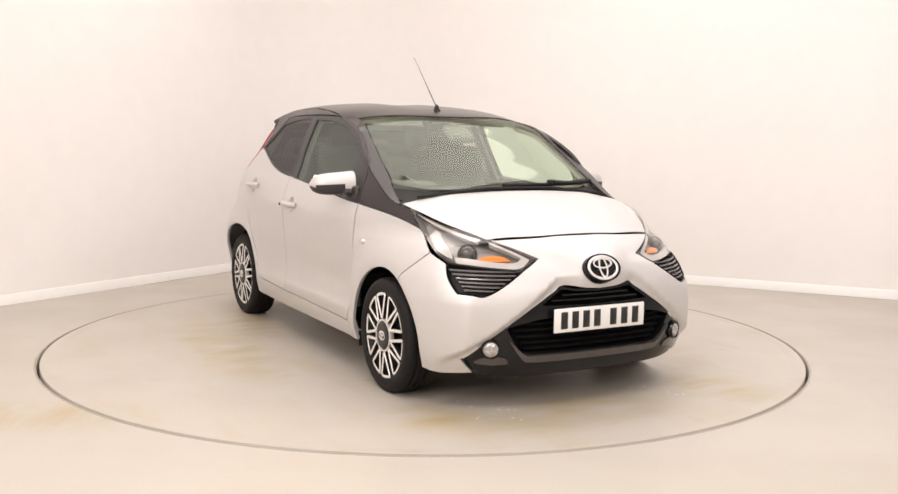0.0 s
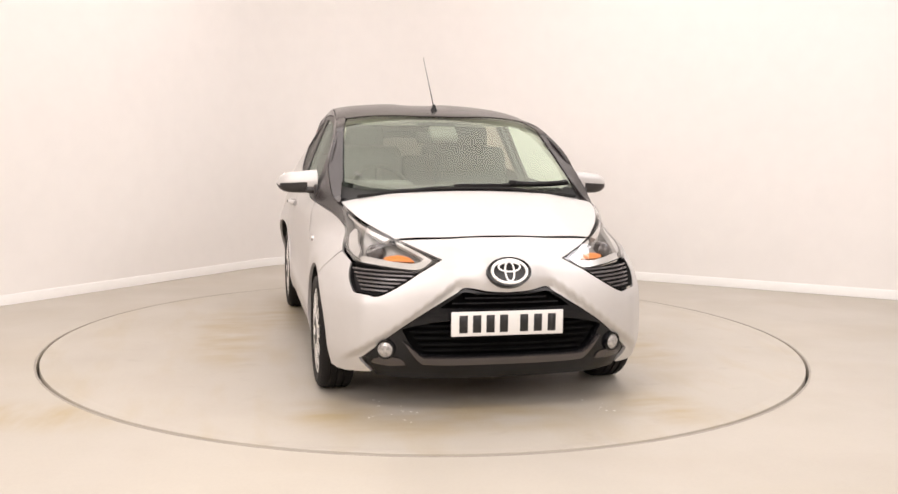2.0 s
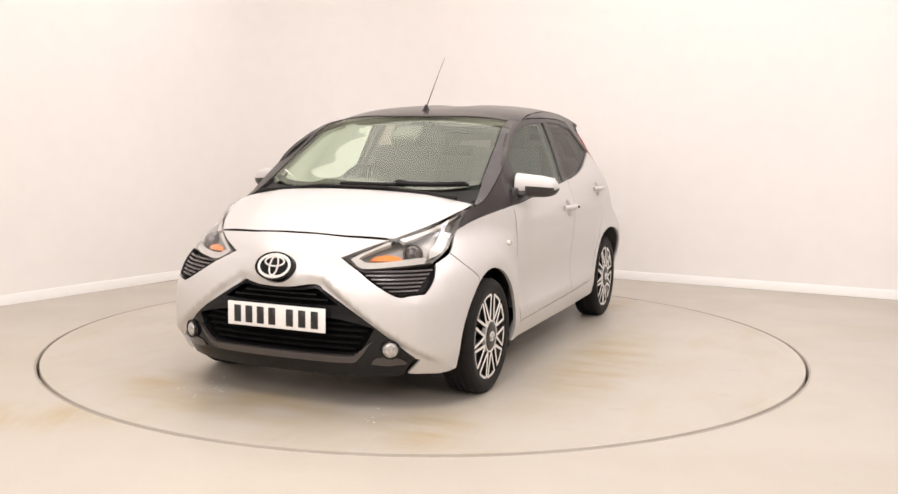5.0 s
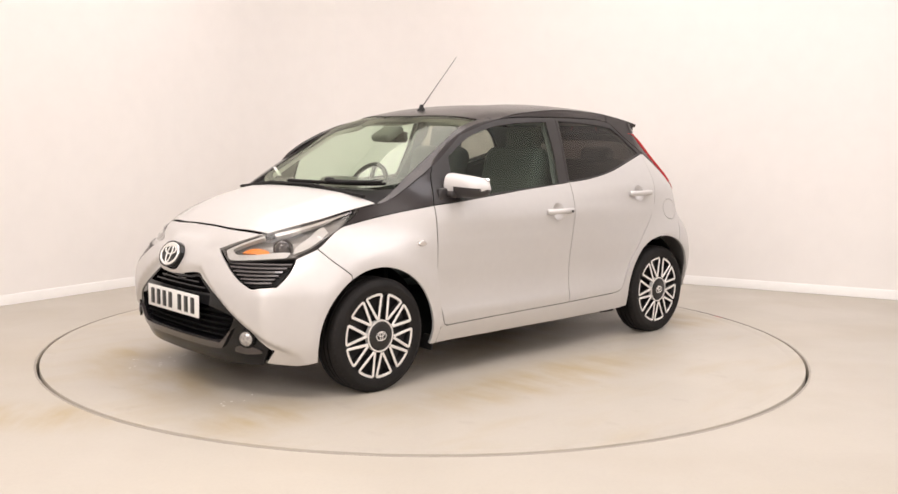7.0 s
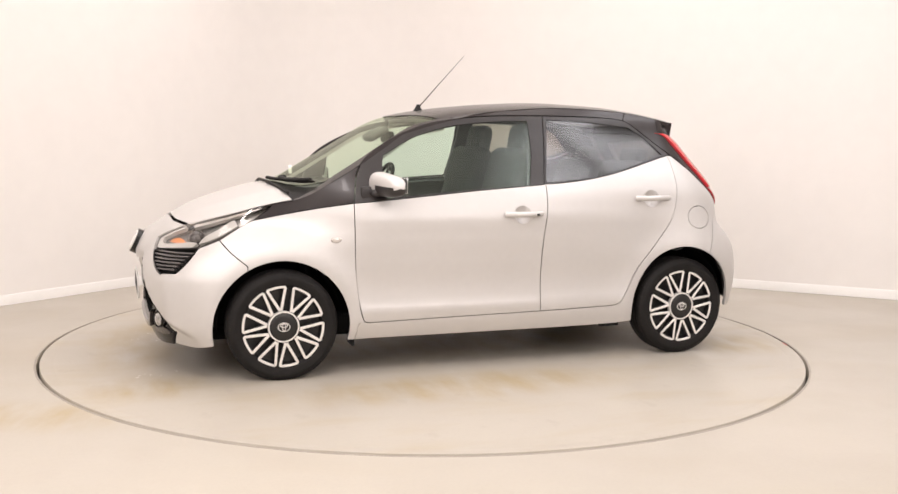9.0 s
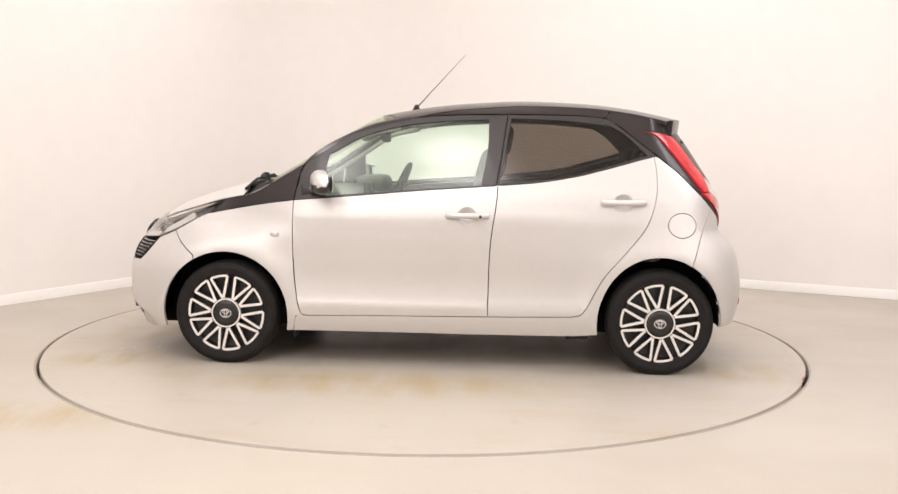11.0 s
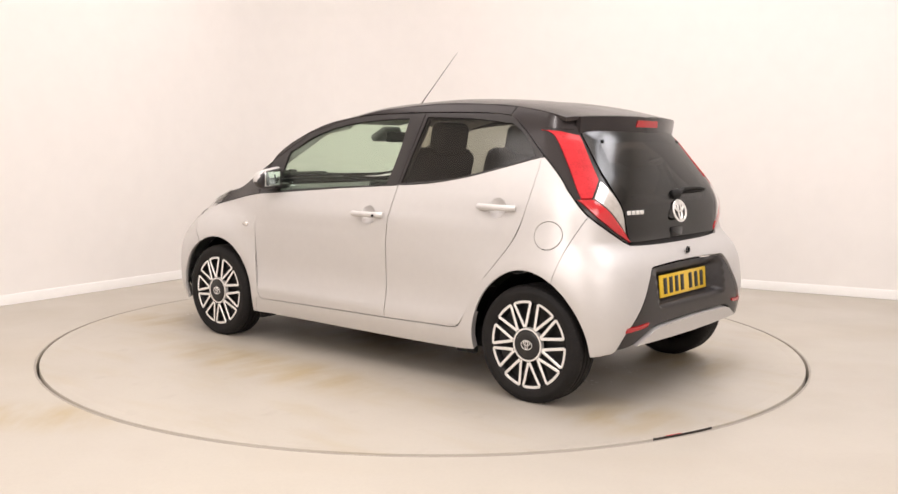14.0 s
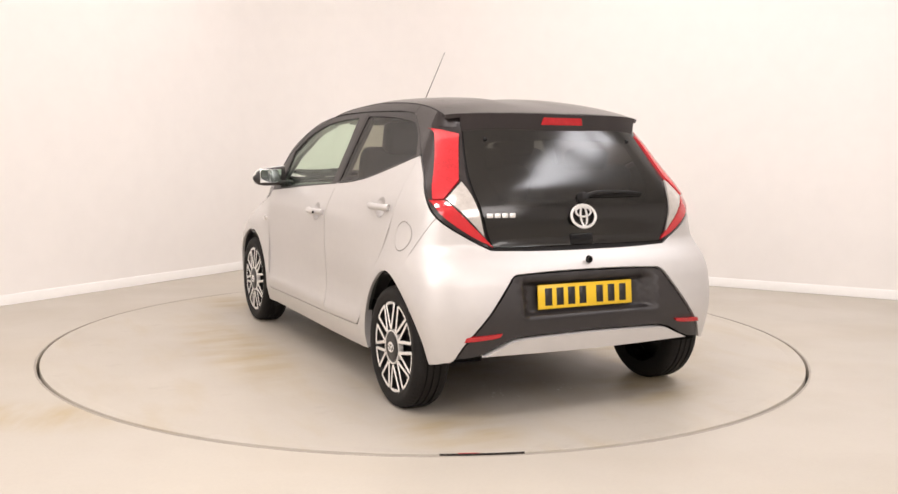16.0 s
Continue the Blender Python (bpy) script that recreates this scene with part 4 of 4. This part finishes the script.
        for p in me.polygons:
            p.material_index = 0 if abs(p.normal.y) > .35 and len(p.vertices) == 4 else 1
        part("spoke", me, None, wheel, "bright machined face with black flanks")
    verts, faces = lathe([(.0725, .07), (.0725, .083), (.076, .084), (.080, .083), (.081, .06)], 40, "y")
    part("hub_ring", mesh("hub_ring", verts, faces), alloy, wheel)
    verts, faces = lathe([(.0005, .088), (.05, .087), (.066, .084), (.0722, .078)], 40, "y")
    cap = part("hub_cap", mesh("hub_cap", verts, faces), hub_black, wheel)
    m = Matrix.Rotation(math.pi / 2, 4, "Z")
    for cy, cz, ra, rb in ((0, 0, .030, .022), (0, .008, .018, .009), (0, 0, .008, .019)):
        v, f = oval(cy, cz, ra, rb, .0028, .086, .003)
        part("badge_ring", mesh("badge_ring", [m @ Vector(p) for p in v], f), badge_chrome, cap)
    # brake drum behind and the well round it
    verts, faces = [], []
    for i in range(25):
        w = radians(-4 + 188 * i / 24)
        for y in (-.20, .02 if x < 0 else .0):
            verts.append((.322 * math.cos(w), y, .345 * math.sin(w)))
    faces = [(2 * i, 2 * i + 1, 2 * i + 3, 2 * i + 2) for i in range(24)] + [tuple(2 * i for i in range(25))]
    well = part("wheel_well", mesh("wheel_well", verts, faces, True, 40), void_black, car)
    well.matrix_basis = pose(x, side * .70, .28, 0, 0, 0 if side > 0 else 180)


# ---- things on the outside ----
def build_mirror(side):
    mirror = new("door_mirror")
    mirror.parent = car
    n, k = 18, 12
    verts, faces = [], []
    for j in range(k + 1):
        t = j / k                              # from root to tip
        y = .742 + .213 * t
        big = (1 - max(0, (t - .55) / .45) ** 2.6) ** .5 if t > .55 else 1
        lean = .07 * t
        hgt = (.064 - .012 * t) * max(.12, big)
        for i in range(n):
            w = 2 * math.pi * i / n
            c, s = math.cos(w), math.sin(w)
            c2, s2 = math.copysign(abs(c) ** .75, c), math.copysign(abs(s) ** .8, s)
            px = .655 - lean * .9 + (.060 if c2 > 0 else .040) * c2 * max(.25, big ** .8)
            verts.append((px, side * y, 1.0 - .012 * t + hgt * s2))
    for j in range(k):
        for i in range(n):
            a = (j * n + i, j * n + (i + 1) % n, (j + 1) * n + (i + 1) % n, (j + 1) * n + i)
            faces.append(a if side < 0 else a[::-1])
    faces += [tuple(range(n)) if side > 0 else tuple(range(n))[::-1], tuple(k * n + i for i in range(n))[:: -1 if side > 0 else 1]]
    me = mesh("shell", verts, faces, True, 50)
    me.materials.append(silver), me.materials.append(black_trim)
    for p in me.polygons:
        if p.center.z < .984 or p.normal.x < -.45:
            p.material_index = 1
    part("shell", me, None, mirror, "silver shell over a black lower rim")
    g = part("mirror_glass", block(0, 0, 0, .006, .15, .082, .03, 3), mirror_glass, mirror)
    g.matrix_basis = pose(.579, side * .846, .998, 0, 0, side * 16)
    part("stalk", block(.66, side * .745, .955, .11, .12, .035, .014), black_trim, mirror)
    part("mirror_foot", block(.70, side * (half(.7, .95) - .012), .95, .12, .03, .075, .012), black_trim, mirror)


def build_handle(x, z, door_name, side, key):
    s = side
    y = half(x, z)
    h = new("door_handle")
    h.parent = door_name
    pts = []
    for i in range(13):
        t = i / 12
        bow = math.sin(math.pi * t) ** .5
        pts.append((x + .108 - .216 * t, s * (y + .006 + .026 * bow), z + .006 - .008 * t + .010 * t))
    v, f = tube(pts, .0155, 12)
    part("grip", mesh("grip", v, f), silver, h)
    if key:
        k = part("key_cylinder", mesh("key_cylinder", *lathe([(.0005, .006), (.006, .006), (.008, 0)], 14, "y")), matt_black, h)
        k.matrix_basis = pose(x - .07, s * (y + .043), z + .005, 0, 0, 0 if s > 0 else 180)


def build_details():
    # aerial
    aerial = new("aerial")
    aerial.parent = car
    part("base", mesh("base", *lathe([(.026, 0), (.024, .008), (.013, .026), (.008, .045), (.0005, .047)], 20, "z")), matt_black, aerial).matrix_basis = pose(.215, 0, T(.215, 0)[2] - .012) @ Matrix.Diagonal((1.3, 1, 1, 1))
    part("rod", mesh("rod", *tube([(.212, 0, 1.425), (.13, -.003, 1.516), (-.078, -.009, 1.742)], .0036, 8, .35)), matt_black, aerial)
    # front wiper
    wiper = new("front_wiper")
    wiper.parent = car
    line = [Vector(T(x, y)) + Vector((.010, 0, .015)) for x, y in ((1.105, -.08), (1.095, .1), (1.06, .3), (1.01, .48), (.965, .59))]
    part("blade", mesh("blade", *tube(line, .010, 8, .8)), rubber, wiper)
    line = [Vector(T(x, y)) + Vector((.014, 0, .028)) for x, y in ((1.08, .25), (1.06, .36), (1.02, .47), (.975, .575))]
    part("arm", mesh("arm", *tube(line, .013, 8, .7)), matt_black, wiper)
    c = Vector(T(1.07, .25)) + Vector((.010, 0, .026))
    part("pivot", block(c.x, c.y, c.z, .035, .055, .03, .01), matt_black, wiper)
    line = [Vector(T(x, y)) + Vector((.03, 0, .008)) for x, y in ((1.08, -.58), (1.115, -.2), (1.115, .2), (1.08, .58))]
    part("cowl_seal", mesh("cowl_seal", *tube(line, .009, 6)), rubber, car)
    badge(bpy.data.objects["front_bumper"], 1.857, .655, 1, .080, .053, True)
    # sensor housing and rear-view mirror behind the screen
    c = T(.52, 0)
    part("sensor_housing", block(c[0] - .04, 0, c[2] - .05, .14, .16, .05, .02, 2, pose(0, 0, 0, 0, 28, 0)), cabin_grey, car)
    part("interior_mirror", block(.40, -.03, 1.245, .03, .22, .065, .02), matt_black, car)
    sticker = part("screen_sticker", block(0, 0, 0, .10, .022, .001, 0), white_plate, car)
    c = T(.90, -.52)
    sticker.matrix_basis = Matrix.Translation((c[0], c[1], c[2] - .012)) @ pose(0, 0, 0, 0, 30, 80)
    # underbody
    part("floor_pan", block(.05, 0, .26, 2.4, 1.40, .12, .03), void_black, car)
    part("front_undertray", block(1.46, 0, .205, .40, .90, .10, .03), void_black, car)
    part("rear_pan", block(-1.40, 0, .36, .24, 1.05, .12, .03), void_black, car)
    part("rear_axle", block(-1.17, 0, .29, .09, 1.2, .07, .02), void_black, car)
    part("engine_block", block(1.28, 0, .55, .55, .9, .5, .05), void_black, car)
    part("bulkhead", block(1.02, 0, .6, .03, 1.3, .66, .01), void_black, car)
    for s in (1, -1):
        part("mud_flap", block(.80, s * .70, .19, .012, .12, .08, .004), matt_black, car)
        part("jack_point", block(-.74, s * .70, .185, .12, .03, .035, .006), matt_black, car)


# ---- cabin ----
def cushion(cx, cy, cz, sx, sy, sz, tilt=0.0, puff=.03):
    bm = block(0, 0, 0, sx, sy, sz, min(sx, sy, sz) * .4, 4)
    for v in bm.verts:
        v.co.z += puff * (1 - (2 * v.co.x / sx) ** 2) * (v.co.z > 0) * .3
    bm.transform(pose(cx, cy, cz, 0, tilt, 0))
    return bm


def build_cabin():
    for s in (1, -1):
        seat = new("front_seat")
        seat.parent = car
        part("seat_cushion", cushion(.12, s * .35, .52, .52, .48, .17, -6), seat_cloth, seat)
        part("backrest", cushion(-.20, s * .35, .87, .15, .47, .64, -15), seat_cloth, seat)
        part("headrest", cushion(-.32, s * .35, 1.235, .10, .25, .17, -10), seat_cloth, seat)
        part("seat_base", block(.08, s * .35, .37, .45, .40, .2, .03), cabin_grey, seat)
    bench = new("rear_bench")
    bench.parent = car
    part("seat_cushion", cushion(-.68, 0, .58, .48, 1.12, .18, -6), seat_cloth, bench)
    for s in (1, -1):
        part("backrest", cushion(-1.0, s * .31, .84, .14, .58, .56, -18), seat_cloth, bench)
        part("headrest", cushion(-1.10, s * .31, 1.14, .09, .24, .10, -10), seat_cloth, bench)
    dash = new("dashboard")
    dash.parent = car
    bm = block(.76, 0, .80, .52, 1.26, .28, .09, 4)
    part("dash_body", bm, cabin_grey, dash)
    part("instrument_hood", block(.52, -.35, .95, .2, .34, .10, .045, 3), cabin_grey, dash)
    part("centre_console", block(.38, 0, .62, .40, .22, .42, .05, 3), cabin_grey, dash)
    part("screen", block(.50, 0, .90, .04, .24, .14, .015), gloss_black, dash)
    wheel = new("steering_wheel")
    wheel.parent = car
    wheel.matrix_basis = pose(.36, -.35, .91, 0, 66, 0)
    verts, faces = [], []
    for i in range(40):
        w = 2 * math.pi * i / 40
        for j in range(8):
            u = 2 * math.pi * j / 8
            r = .178 + .014 * math.cos(u)
            verts.append((r * math.cos(w), r * math.sin(w), .014 * math.sin(u)))
    for i in range(40):
        for j in range(8):
            faces.append((i * 8 + j, (i + 1) % 40 * 8 + j, (i + 1) % 40 * 8 + (j + 1) % 8, i * 8 + (j + 1) % 8))
    part("rim", mesh("rim", verts, faces), matt_black, wheel)
    part("boss", block(0, 0, -.01, .12, .16, .05, .025, 3), matt_black, wheel)
    for a in (0, 180, 90):
        part("spoke", block(0, 0, 0, .035, .12, .018, .006, 1, pose(0, 0, 0, 0, 0, a) @ Matrix.Translation((0, .115, -.004))), matt_black, wheel)
    part("column", block(.52, -.35, .84, .3, .09, .09, .03), matt_black, car)
    for s in (False, True):
        card = on_side((.82, .36), (.80, .90)) + on_side((.80, .90), (.484, .922), (.124, .955), (-.289, .985), (-.694, 1.03), (-1.12, 1.14)) + on_side((-1.12, 1.14), (-1.2, .8), (-1.15, .62), (-.95, .60), (-.80, .36)) + on_side((-.80, .36), (.82, .36))
        panel("door_card", card, cabin_grey, car, lift=-.05, depth=-.04, step=.08, mirror=s)
        c_in = on_side((-.89, 1.345), (-.97, 1.29), (-1.12, 1.165)) + on_side((-1.12, 1.165), (-1.3, .97)) + on_rear((.56, .97), (.56, 1.02), (.53, 1.15), (.49, 1.28)) + on_side((-1.15, 1.33), (-.89, 1.345))
        panel("pillar_lining", c_in, cabin_grey, car, lift=-.035, depth=-.02, mirror=s)
        b_in = on_side((-.25, 1.355), (-.355, 1.36), (-.325, 1.17), (-.28, .98), (-.20, .98), (-.235, 1.17), (-.25, 1.355), n=2)
        panel("pillar_lining", b_in, cabin_grey, car, lift=-.03, depth=.02, mirror=s)
        a_in = [(x, edge(x)[0] - .055) for x in (.25, .45, .7, .92)] + [(x, edge(x)[0] - .012) for x in (.95, .7, .45, .25)]
        panel("pillar_lining", a_in, cabin_light, car, surface=T, lift=-.035, depth=.02, mirror=s)
    ys = [(x, edge(x)[0] - .03) for x in (.25, 0, -.3, -.6, -.9, -1.1)]
    line = [(.375, 0), (.34, .25), (.27, .47)] + ys + [(-1.2, .40), (-1.24, 0)]
    panel("headliner", line + [(x, -y) for x, y in reversed(line)], cabin_light, car, surface=T, lift=-.045, depth=-.02)
    part("parcel_shelf", block(-1.24, 0, .93, .32, .96, .02, .008), cabin_grey, car)
    for s in (1, -1):
        part("sun_visor", block(.20, s * .28, 1.335, .15, .34, .018, .008, 2, pose(0, 0, 0, 0, 10, 0)), cabin_light, car)


build_rear()
for wx in (1.17, -1.17):
    for ws in (1, -1):
        build_wheel(wx, ws)
for ws in (1, -1):
    build_mirror(ws)
suffix = {1: "", -1: ".001"}
for ws in (1, -1):
    build_handle(-.14, .829, bpy.data.objects["front_door" + suffix[ws]], ws, True)
    build_handle(-.962, .909, bpy.data.objects["rear_door" + suffix[ws]], ws, False)
build_details()
build_cabin()


def spin(t):
    """The turntable's angle at t seconds."""
    return pose(0, 0, 0, 0, 0, -90 - TURN(t))


TURN = table((0, -27.6), (.5, -26.0), (1, -22.6), (1.5, -17.85), (2, -11.75), (2.5, -5.8), (3, .2), (4, 12.2), (5, 24.15), (7.5, 53.9), (9, 71.7), (11.5, 100.75), (12.5, 112.55), (14.5, 136.35), (16, 154.25))


def motions():
    times = [i * .25 for i in range(65)]
    walk(turntable, [(t, spin(t)) for t in times])
    walk(car, [(t, spin(t) @ pose(-.141, .015, 0)) for t in times])


motions()
